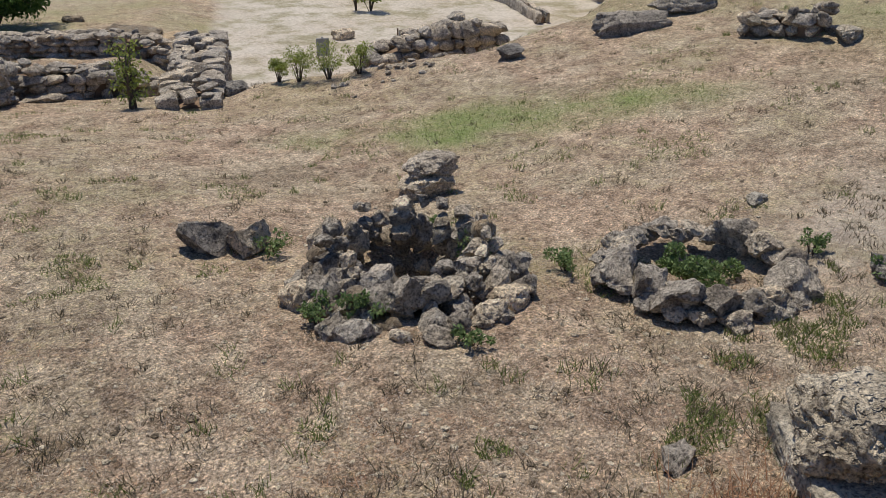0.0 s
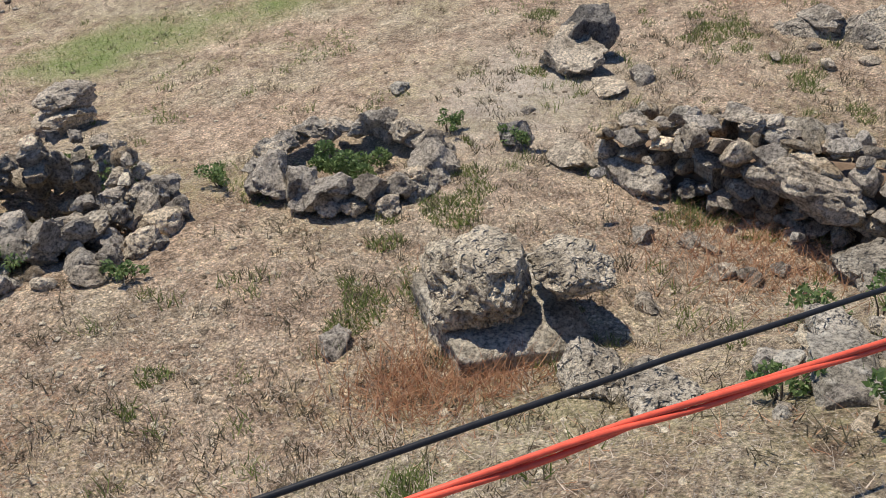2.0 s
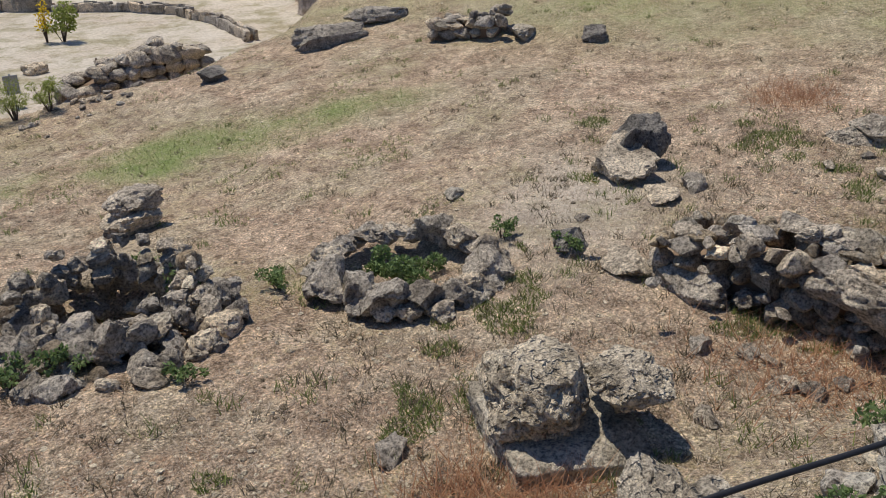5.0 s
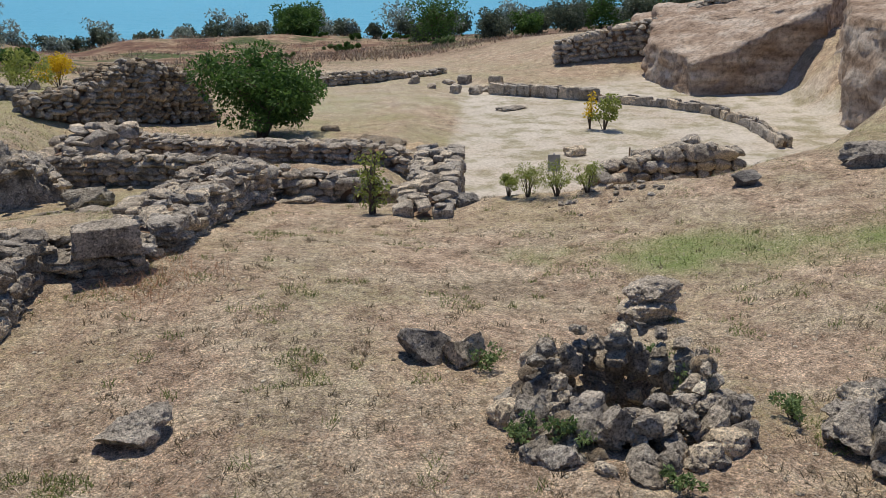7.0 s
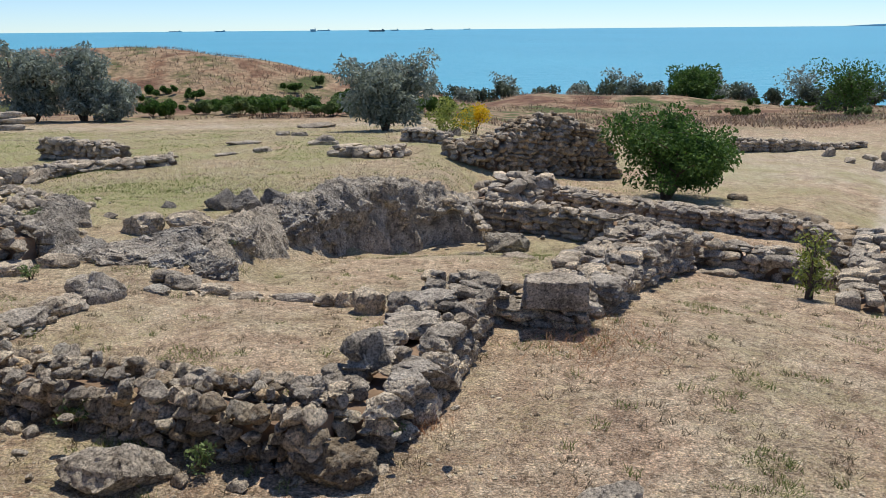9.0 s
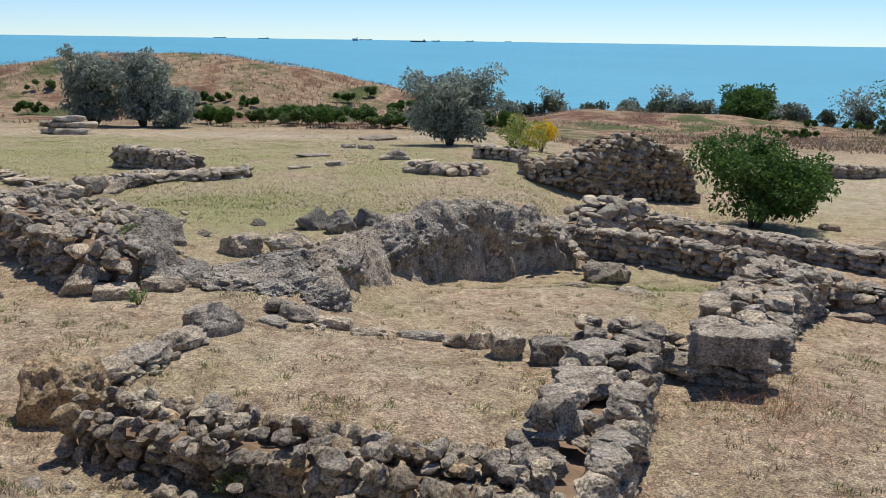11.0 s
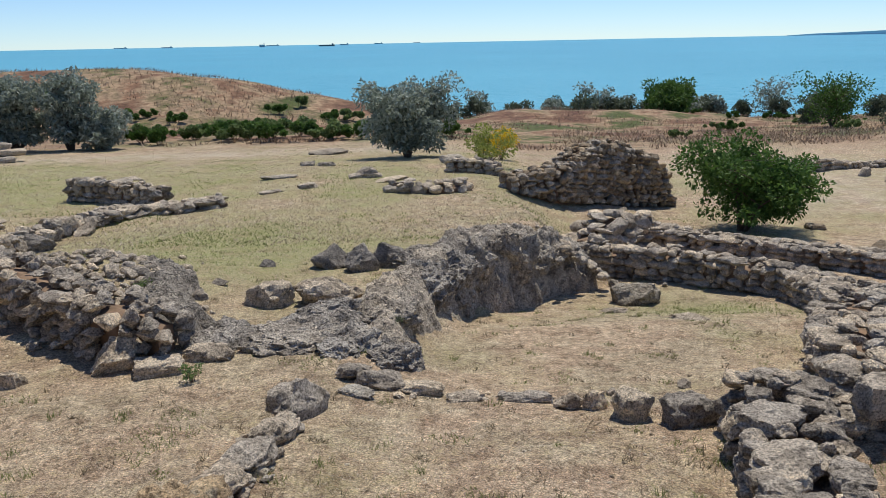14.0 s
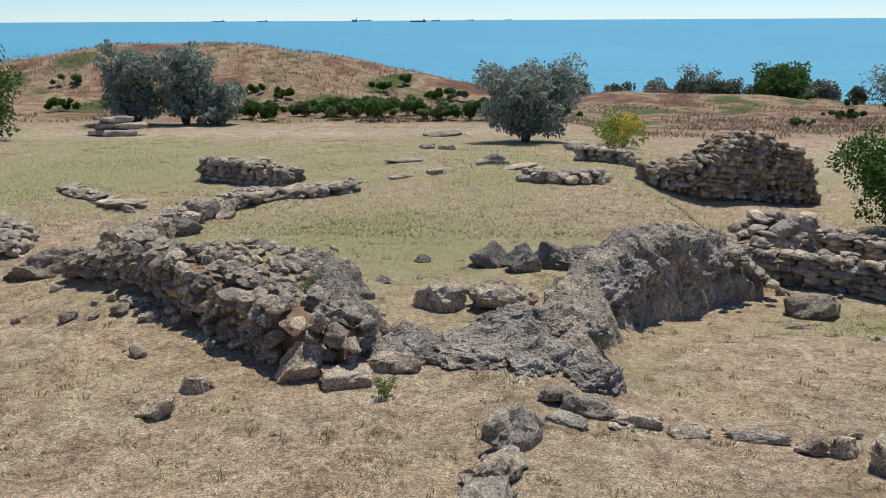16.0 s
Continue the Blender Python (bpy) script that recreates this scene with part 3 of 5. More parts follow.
masonry(5, [(3.2, 11.6, .5), (4.1, 11.3, .4), (5.6, 11.0, .36)], .5, DRY, .24, .11, meshes=COARSE)
masonry(6, [(4.75, 8.95, .14), (5.5, 10.3, .17), (6.35, 11.85, .2)], .66, "long stone wall with a flat worn top beside the sunken court", .26, .12, meshes=CUT_STONE + COARSE[:3], loose=0, down=1.4, level=-.45)
masonry(7, [(.75, 15.95, .5), (1.9, 15.15, .52), (3.5, 13.95, .48), (3.5, 12.3, .45)], .5, DRY, .24, .1, meshes=COARSE)
masonry(8, [(2.4, 18.2, .42), (4.56, 16.4, .38), (6.7, 13.9, .36), (7.2, 12.9, .36)], .5, DRY, .26, .1, meshes=COARSE)
masonry(9, [(.75, 16.1, .6), (1.4, 16.7, .92), (2.1, 17.3, .8)], .8, DRY, .36, .17, meshes=COARSE)
masonry(10, [(.2, 21.6, .4), (1.3, 22.0, .85), (2.2, 22.8, 1.4), (3.2, 23.6, 1.68), (4.2, 24.1, 1.45), (4.9, 24.3, .8)], .7, "tall broken wall of grey and tan rubble masonry", .24, .13, meshes=COARSE + SMALL_TAN * 3)
masonry(11, [(-9.7, 20.9, .5), (-7.5, 19.8, .42)], .4, DRY, .26, .12, meshes=COARSE)
masonry(12, [(-8.3, 17.5, .18), (-7.6, 18.6, .2), (-6.1, 19.4, .22)], .62, "low flat-topped foundation of grey slabs", .3, .1, meshes=COARSE)
masonry(13, [(-9.7, 21.0, .25), (-9.0, 23.0, .2)], .4, DRY, .3, .14, meshes=COARSE)
masonry(14, [(-8.3, 11.95, .26), (-7.2, 11.2, .4), (-6.04, 10.25, .52), (-5.2, 9.5, .56), (-4.6, 9.4, .34)], .62, "tumbled rubble wall at the foot of an earth mound", .21, .13, meshes=ROUGH + ROUGH + SMALL)
masonry(15, [(-8.5, 13.2, .3), (-8.55, 15.3, .25), (-8.1, 18.2, .2)], .45, DRY, .36, .2)
masonry(16, [(5.45, .45, .26), (5.25, -.3, .42), (5.1, -1.1, .46), (4.9, -1.9, .3)], .5, DRY, .17, .1, meshes=MIX)
masonry(17, [(8.4, 10.3, 1.3), (9.2, 10.1, 1.55), (9.8, 9.9, 1.7), (10.5, 9.6, 1.5)], .6, DRY, .3, .17, meshes=COARSE, level=-1.9)
masonry(18, [(17.2, 22.4, .25), (18.2, 20.6, .25), (18.5, 18.9, .25), (18.0, 16.9, .25), (16.7, 14.4, .25)], .3, "curved low kerb of cut stone round the court", .5, .24, tops=False, meshes=CUT_STONE, loose=0)
masonry(19, [(10.2, 30.6, .45), (12.2, 30.8, .4), (13.7, 31.2, .25), (15.8, 31.8, .15)], .5, DRY, .3, .14, meshes=COARSE)
masonry(20, [(15.2, 26.0, .34), (17.3, 22.8, .34)], .4, "low wall of dark cut blocks at the back of the court", .6, .34, tops=False, meshes=CUT_STONE, loose=0)
masonry(21, [(-1.0, 24.3, .35), (.3, 23.9, .3)], .4, DRY, .3, .15, meshes=COARSE)
masonry(22, [(-2.6, 20.9, .2), (-.9, 20.6, .25)], .6, DRY, .35, .14, meshes=COARSE)
masonry(23, [(10.0, 4.9, .22), (10.15, 3.95, .3)], .4, "short stub of small rubble stones on the slope", .2, .1, meshes=SMALL + SMALL_PALE[:1])
masonry(24, [(20.5, 30.5, .9), (23.5, 28.5, 1.3), (27, 27.5, 1.3)], .8, "dark retaining wall of rubble at the edge of the dig", .4, .2, meshes=COARSE)
masonry(25, [(-11.8, 15.6, .2), (-10.6, 14.4, .22), (-10.3, 13.3, .15)], .6, DRY, .25, .12, meshes=COARSE)
masonry(26, [(-12.2, 19.4, .1), (-11.0, 18.2, .1), (-9.9, 17.2, .08)], .4, "line of flat slabs level with the grass", .4, .1, meshes=COARSE)


# ---- cisterns ----
def cistern_large(cx, cy):
    rnd = random.Random(55)
    w = thing("stone_ring", "collapsed ring of loose grey rubble round an old cistern", "well", "stone-ringed cisterns")
    shapes = ROUGH * 2 + BLOCKY
    front = math.atan2(-.83, -.55)
    for r, z, size, wide in ((.41, -.42, .18, 4), (.41, -.28, .18, 4), (.41, -.14, .18, 4), (.42, 0, .18, 4), (.43, .1, .18, 4), (.45, .2, .17, 4), (.47, .28, .13, 4),
                             (.53, .02, .2, 4), (.54, .12, .18, 2.2), (.64, .03, .2, 1.6), (.64, .12, .17, 1.4), (.76, .03, .19, 1.1), (.88, .03, .17, .7)):
        n = int(2 * math.pi * r / (size * .82))
        for i in range(n):
            a = 2 * math.pi * (i + rnd.uniform(-.35, .35)) / n
            if abs((a - front + math.pi) % (2 * math.pi) - math.pi) > wide or (z > .2 and rnd.random() < .22):
                continue
            rr = r + rnd.uniform(-.05, .05)
            x, y = cx + math.cos(a) * rr, cy + math.sin(a) * rr
            s = size * rnd.choice((.6, .8, 1, 1.1, 1.4) if r > .5 else (.7, .9, 1, 1.1))
            pick = rnd.choice(shapes * 3 + SMALL_TAN + SMALL_PALE)
            lay(pick, x, y, .1 - .06 * ((x - cx) * .5 + (y - cy)) + z - .11 * max(0.0, math.cos(a - front)) * (z > .05) * (r < .5) + rnd.uniform(-.03, .03), s, s * rnd.uniform(.65, .95), s * rnd.uniform(.5, .85), rnd.uniform(0, 6.3), rnd.uniform(-.5, .5), rnd.uniform(-.5, .5), w)
    return w


def cistern_small(cx, cy):
    rnd = random.Random(56)
    w = thing("stone_ring", "smaller ring of rubble stones filled with green weeds", "well", "stone-ringed cisterns")
    g = land(cx - .45, cy - .45)
    for n, (deg, r, size) in enumerate(((150, .5, .36), (175, .47, .3), (196, .5, .34), (222, .5, .3), (246, .5, .22), (262, .48, .2), (288, .5, .4), (318, .5, .26), (345, .48, .24), (12, .48, .28), (40, .48, .2), (65, .5, .2), (90, .5, .24), (112, .5, .26), (132, .52, .2))):
        a = radians(deg)
        x, y = cx + math.cos(a) * r, cy + math.sin(a) * r
        back = .7 if 20 < deg < 140 else 1
        lay((ROUGH + BLOCKY)[n], x, y, g + .07 * back, size, size * .8, size * .7 * back, a + 1.57 + rnd.uniform(-.3, .3), rnd.uniform(-.2, .2), rnd.uniform(-.2, .2), w)
        for _ in range(5):
            b = a + rnd.uniform(-.25, .25)
            s = rnd.uniform(.08, .2)
            q = r + rnd.uniform(-.02, .1)
            lay(rnd.choice(ROUGH), cx + math.cos(b) * q, cy + math.sin(b) * q, g + .02, s, s, s * .7, rnd.uniform(0, 6), rnd.uniform(-.3, .3), 0, w)
    return w


cistern_large(3.45, 3.15)
cistern_small(4.66, 1.9)

# ---- blocks and boulders ----
B = boulder
B(201, -1.78, 4.2, .66, .42, .36, .2, sub=5)
B(202, 1.08, 13.75, .8, .55, .46, .1, boxy=.65, mat=PITTED, label="squared pale block lying in the grassy room")
B(203, .96, 6.98, .58, .36, .27, -.05, boxy=.92, z=ground(.96, 6.98) + .17, mat=GREY, sub=5, cuts=4, rough=.07, fine=.04, sink=0, name="stone_block", label="large squared grey stone block set on rubble")
B(220, .3, 7.1, .4, .4, .24, .1, boxy=.8, z=ground(.3, 7.1) + .2, mat=GREY, sink=0, name="stone_block", label="squared grey block capping the rubble wall")
B(221, -.32, 7.55, .42, .35, .34, .1, boxy=.85, mat=DARK, name="stone_block", label="squared dark stone block at the room's doorway")
B(222, -.72, 7.75, .36, .34, .34, .3, boxy=.6, label="rough grey boulder at the room's doorway")
for n, (x, y, sx, sy, sz, rz) in enumerate(((-.96, 7.95, .22, .14, .24, .2), (-1.16, 8.0, .26, .16, .2, .1), (-1.5, 8.2, .5, .16, .12, 0), (-2.0, 8.2, .4, .2, .1, .1), (-2.4, 8.4, .5, .2, .14, -.3), (-2.7, 8.55, .5, .3, .2, -.2), (-2.95, 8.75, .35, .25, .2, .4), (-2.9, 8.3, .36, .2, .1, -.5))):
    B(230 + n, x, y, sx, sy, sz, rz, sub=4, boxy=.4, mat=PALE if n == 7 else GREY, label="pale flat stone in a low line of stones" if n == 7 else "grey stone in a low line across the grass", group="low line of stones", name="kerb_stone")
for n, (x, y, sx, sy, sz, rz) in enumerate(((-3.33, 7.85, .62, .28, .46, .95), (-3.45, 7.3, .5, .28, .24, 1.1), (-3.55, 6.85, .5, .3, .24, 1.2), (-3.72, 6.4, .5, .3, .24, .9), (-3.9, 6.1, .3, .3, .22, .9))):
    B(240 + n, x, y, sx, sy, sz, rz, boxy=.45, label="long grey stone in a row edging the room", group="row of edging stones", name="kerb_stone")
B(205, -3.74, 5.86, .6, .48, .58, .3, boxy=.75, mat=TAN, sub=5, name="stone_block", label="squared brown stone block beside the rubble wall")
B(212, -.52, 5.3, .34, .32, .32, .3, mat=DARK, z=ground(-.5, 5.2) + .26, sink=0, sub=5, fine=.03, label="rounded dark boulder resting on the ruined wall")
B(223, -.2, 6.1, .52, .4, .16, .5, z=ground(-.2, 6.1) + .26, sink=0, boxy=.5, label="broad pale-grey slab capping the ruined wall")
B(224, -.1, 6.6, .46, .36, .16, .2, z=ground(-.1, 6.6) + .28, sink=0, boxy=.5, label="grey slab capping the ruined wall")
B(225, -.62, 4.4, .5, .42, .34, .1, mat=TAN, boxy=.5, label="large reddish-brown corner stone of the rubble wall", sub=5)
# cut stones by the cable
B(206, 3.42, .48, .5, .46, .31, .5, mat=PITTED, z=ground(3.44, .5) + .13, sink=0, boxy=.45, sub=5, cuts=8, label="deeply pitted pale limestone block resting on a slab")
B(207, 3.66, .16, .46, .4, .27, .2, sub=5, mat=PITTED, boxy=.35, z=ground(3.66, .16) + .1, sink=0, label="broken grey stone leaning beside a pitted block")
B(226, 3.5, .4, .68, .62, .24, .8, mat=PALE, boxy=.97, cuts=2, rough=.05, fine=.03, sink=.4, sub=5, label="flat tan slab under two blocks", name="stone_slab")
B(227, 3.1, -.18, .34, .3, .22, .6, mat=PITTED, cuts=16, rough=.3, label="crumbling pale tufa stone in dry grass")
B(228, 2.95, -.4, .34, .28, .12, .2, mat=PITTED, label="low crumbling pale stone in the earth")
B(261, 3.5, -.86, .42, .2, .16, .5, mat=PITTED, boxy=.5, label="pale broken block among spilled stones")
B(262, 3.08, -.9, .5, .24, .12, .3, mat=PALE, boxy=.7, name="stone_slab", label="flat pale slab sunk in the bank")
B(263, 4.5, -1.02, .56, .4, .16, .4, mat=PITTED, boxy=.6, name="stone_slab", label="flat grey slab before the rubble wall")
B(264, 3.7, -1.22, .22, .16, .14, .9, mat=PALE, boxy=.5, label="pale upright stone among spilled stones")
B(229, 3.05, .95, .22, .12, .12, .3, label="small grey stone in dry grass")
B(208, 6.74, 1.28, .74, .5, .36, .4, sink=.25, mat=GREY, sub=5, label="dark grey boulder with a second slab leaning on it", group="leaning pair of boulders")
B(213, 6.98, 1.25, .5, .46, .5, -.1, mat=DARK, boxy=.4, sink=.2, tilt=.1, label="dark slab leaning on a boulder", group="leaning pair of boulders")
B(209, 9.6, 6.3, 1.05, .48, .36, -.6, boxy=.85, mat=DARK, label="long squared dark stone block on the slope", name="stone_block")
B(214, 10.6, 6.2, .95, .5, .26, -.5, boxy=.5, mat=DARK, label="dark flat boulder on the slope")
B(215, 10.2, 3.8, .7, .3, .2, .3, mat=PALE, boxy=.5, tilt=.3, label="pale tilted slab on the slope")
B(216, 10.2, 2.9, .4, .3, .22, .3, mat=DARK, boxy=.4)
B(217, 8.0, 6.85, .5, .32, .26, .2, mat=DARK)
B(210, 4.72, 4.5, .6, .46, .3, .4, boxy=.3, label="grey stone at the foot of a stacked pair", group="stacked stones", sub=5)
B(218, 4.76, 4.5, .46, .36, .2, .1, boxy=.7, z=ground(4.72, 4.5) + .12, sink=0, label="weathered stone balanced on another stone", group="stacked stones", sub=5)
B(211, 2.72, 4.3, .34, .32, .34, .2, mat=DARK, label="dark jagged stone half sunk in grass")
B(219, 2.93, 4.15, .34, .3, .32, .8, label="grey jagged stone half sunk in grass")
B(250, .84, 3.98, .44, .32, .26, .3, label="low half-buried stone in trampled grass")
B(251, 5.42, 1.15, .4, .26, .2, .4, mat=DARK)
B(252, 5.25, .72, .46, .3, .18, .9, label="flat grey stone at the end of the rubble wall")
B(253, 5.15, .3, .56, .34, .24, 1.3, sub=5, label="large grey stone at the end of the rubble wall")
B(254, 4.93, -.6, .6, .34, .26, 1.5, z=ground(5.0, -.6) + .14, sub=5, sink=0, label="large oblong stone set in the rubble wall")
B(255, 6.6, .7, .3, .2, .14, .2)
B(256, 6.35, .85, .36, .24, .1, .5)
B(257, 5.9, 2.3, .24, .14, .08, .2, mat=PALE, label="small flat pale stone on bare gravel")
B(258, 8.1, -.3, .42, .24, .2, .3, mat=DARK)
B(259, 7.7, -.95, .62, .4, .3, .2, label="rough grey outcrop stone on the slope")
B(260, 8.0, -1.2, .9, .6, .3, .6, label="rough grey outcrop stone on the slope")
# west side
B(270, -9.0, 12.45, 1.25, .75, .5, .45, sub=5, label="huge rounded grey boulder at the end of the rubble wall")
B(271, -8.35, 15.05, .85, .6, .46, .3, sub=5, mat=DARK, label="large dark boulder in the line of a ruined wall")
B(272, -8.0, 16.6, .7, .4, .32, 1.3)
B(273, -4.72, 8.95, .46, .34, .2, .25, boxy=.9, cuts=3, name="stone_block", label="squared flat block at the foot of the rubble wall", rough=.04)
B(274, -4.35, 9.3, .5, .36, .24, .1, boxy=.5, name="stone_slab", label="tilted slab at the end of the rubble wall")
B(275, -5.15, 9.1, .5, .42, .46, .8, sub=5, label="upright rounded boulder facing the rubble wall")
B(276, -5.6, 9.75, .55, .4, .42, .3, sub=5)
B(277, -5.9, 10.0, .5, .4, .36, .1)
B(278, -6.1, 8.2, .32, .24, .22, .3, label="stone sunk in the bare earth")
B(279, -5.95, 8.75, .3, .22, .2, .3, label="stone sunk in the bare earth")
B(280, -4.05, 11.2, 0.63, 0.51, 0.44, .1, sub=5, boxy=.4, label="squared grey boulder on the grass above the outcrop")
B(281, -3.35, 11.25, 0.81, 0.61, 0.51, .2, sub=5, boxy=.3, label="grey boulder on the grass above the outcrop")
B(282, -3.45, 13.2, 0.61, 0.49, 0.49, .3, sub=4, mat=DARK)
B(283, -3.02, 12.95, .5, .36, .56, .3, mat=DARK, boxy=.3, label="upright dark stone among boulders")
B(284, -2.62, 13.2, 0.61, 0.49, 0.51, .3, mat=DARK)
B(285, -4.37, 13.35, .24, .2, .16, 0, mat=DARK, label="small dark stone in the grass")
B(286, .45, 12.7, .42, .24, .1, .3, label="flat stone sunk in the room's grass")
B(287, 1.05, 11.35, .55, .3, .12, -.3, label="flat stone sunk in the room's grass")
B(288, 3.68, 11.0, .6, .3, .1, -.1, label="flat slab lying before the ruined wall", name="stone_slab")
for n, (x, y, sx, sy, sz) in enumerate(((-3.3, 23.7, .9, .5, .22), (-3.25, 23.7, .6, .4, .42), (-4.6, 27.6, .6, .3, .2), (-5.2, 27.9, .5, .3, .2), (-5.55, 23.8, 1.0, .4, .12), (-4.6, 21.8, .5, .35, .22), (-5.0, 34.3, 1.7, .8, .25), (-5.4, 21.2, .6, .3, .1), (-2.6, 23.0, 1.2, .5, .1), (-.8, 27.6, .9, .5, .4), (.3, 28.6, .9, .5, .4), (-2.2, 22.6, .5, .3, .12))):
    B(290 + n, x, y, sx, sy, sz, .1 * n, boxy=.6, sub=3, label="low flat stone lying in the old settlement's grass", group="scattered flat stones", name="stone_slab")
for n, (x, y, z) in enumerate(((-17.9, 34.2, 0), (-17.2, 33.9, .0), (-17.6, 34.3, .25), (-18.2, 34.7, .22), (-17.0, 34.4, .22), (-17.5, 34.4, .45))):
    B(310 + n, x, y, 1.3, .6, .28, .2 + .1 * n, boxy=.85, sub=3, z=ground(-17.6, 34.2) + z, sink=0.05, name="stone_slab", label="long slab in a pile of stacked slabs", group="pile of slabs")
# court
for n, (x, y, rz) in enumerate(((7.15, 15.2, .6), (7.5, 15.9, .6), (7.85, 16.6, .6), (7.3, 17.1, -.8))):
    B(320 + n, x, y, 1.15, .55, .2, rz, boxy=.95, cuts=2, rough=.03, sub=4, name="stone_slab", label="flat cut slab laid at the edge of the court", group="cut slabs by the court", mat=TAN, z=ground(x, y), tilt=.2 if n == 3 else 0)
B(325, 13.94, 22.9, 1.0, .6, .12, .2, boxy=.9, cuts=2, name="stone_slab", label="flat slab lying on the pale court")
B(326, 11.96, 16.34, .55, .4, .3, .1, boxy=.9, cuts=2, name="stone_block", label="small squared block standing on the pale court")
for n in range(12):
    rnd = random.Random(n + 900)
    B(330 + n, 14.6 + rnd.uniform(-1.2, 1.6), 27.2 + rnd.uniform(-1.8, 2.2), rnd.uniform(.4, 1), rnd.uniform(.3, .6), rnd.uniform(.2, .5), rnd.uniform(0, 3), boxy=.8, sub=3, name="stone_block", label="tumbled cut block beyond the court", group="tumbled blocks")
B(345, 5.5, 9.25, .4, .3, .2, .1, mat=DARK, boxy=.8)
B(346, 8.1, 9.0, .24, .24, .6, .1, mat=DARK, boxy=.9, name="stone_post", label="short dark upright stone at the edge of the court")
B(347, 7.2, 20.4, .5, .35, .2, .2, mat=TAN, boxy=.6)


# ---- rock outcrop ----
def crag(seed, crests, mat, step=.04):
    """Craggy living rock along crests of (x, y, top height, half width)."""
    pts = [p for c in crests for p in c]
    x0, x1 = min(p[0] - p[3] for p in pts) - .2, max(p[0] + p[3] for p in pts) + .2
    y0, y1 = min(p[1] - p[3] for p in pts) - .2, max(p[1] + p[3] for p in pts) + .2
    nx, ny = int((x1 - x0) / step), int((y1 - y0) / step)
    verts, keep = [], []
    for j in range(ny):
        for i in range(nx):
            x, y = x0 + i * step, y0 + j * step
            wx, wy = x + .16 * noise.noise((x * 1.6, y * 1.6, seed)) + .07 * noise.noise((x * 5, y * 5, seed)), y + .16 * noise.noise((x * 1.6, y * 1.6, seed + 9)) + .07 * noise.noise((x * 5, y * 5, seed + 9))
            g = land(x, y) - .14
            best, most = g, 0.0
            for c in crests:
                for a, b in zip(c, c[1:]):
                    dx, dy = b[0] - a[0], b[1] - a[1]
                    f = min(1.0, max(0.0, ((wx - a[0]) * dx + (wy - a[1]) * dy) / (dx * dx + dy * dy)))
                    d = math.hypot(wx - a[0] - dx * f, wy - a[1] - dy * f) / (a[3] + (b[3] - a[3]) * f)
                    if d < 1:
                        k = 1 - d ** 2.2
                        z = g + (a[2] + (b[2] - a[2]) * f - g) * k
                        if z > best:
                            best, most = z, k
            q = Vector((x, y, best * .7))
            n = .13 * noise.noise(q * 2.1 + Vector((seed, 0, 0))) + .1 * (.25 - abs(noise.noise(q * 4.2))) + .06 * noise.noise(q * 8) - .05 * abs(noise.noise(q * 12)) + .035 * noise.noise(q * 20)
            grow = min(1.0, most * 2.5)
            side = Vector((noise.noise(q * 6), noise.noise(q * 6 + Vector((4, 0, 0))), 0)) * .06 * grow
            verts.append((x + side.x, y + side.y, best + n * grow))
            keep.append(most > 0)
    faces = [f for j in range(ny - 1) for i in range(nx - 1) for f in ((j * nx + i, j * nx + i + 1, (j + 1) * nx + i + 1, (j + 1) * nx + i),) if any(keep[v] for v in f)]
    used = sorted({v for f in faces for v in f})
    where = {v: k for k, v in enumerate(used)}
    me = bpy.data.meshes.new("rock")
    me.from_pydata([verts[v] for v in used], [], [tuple(where[v] for v in f) for f in faces])
    me.materials.append(mat)
    me.shade_smooth()
    me.set_sharp_from_angle(angle=radians(42))
    return me


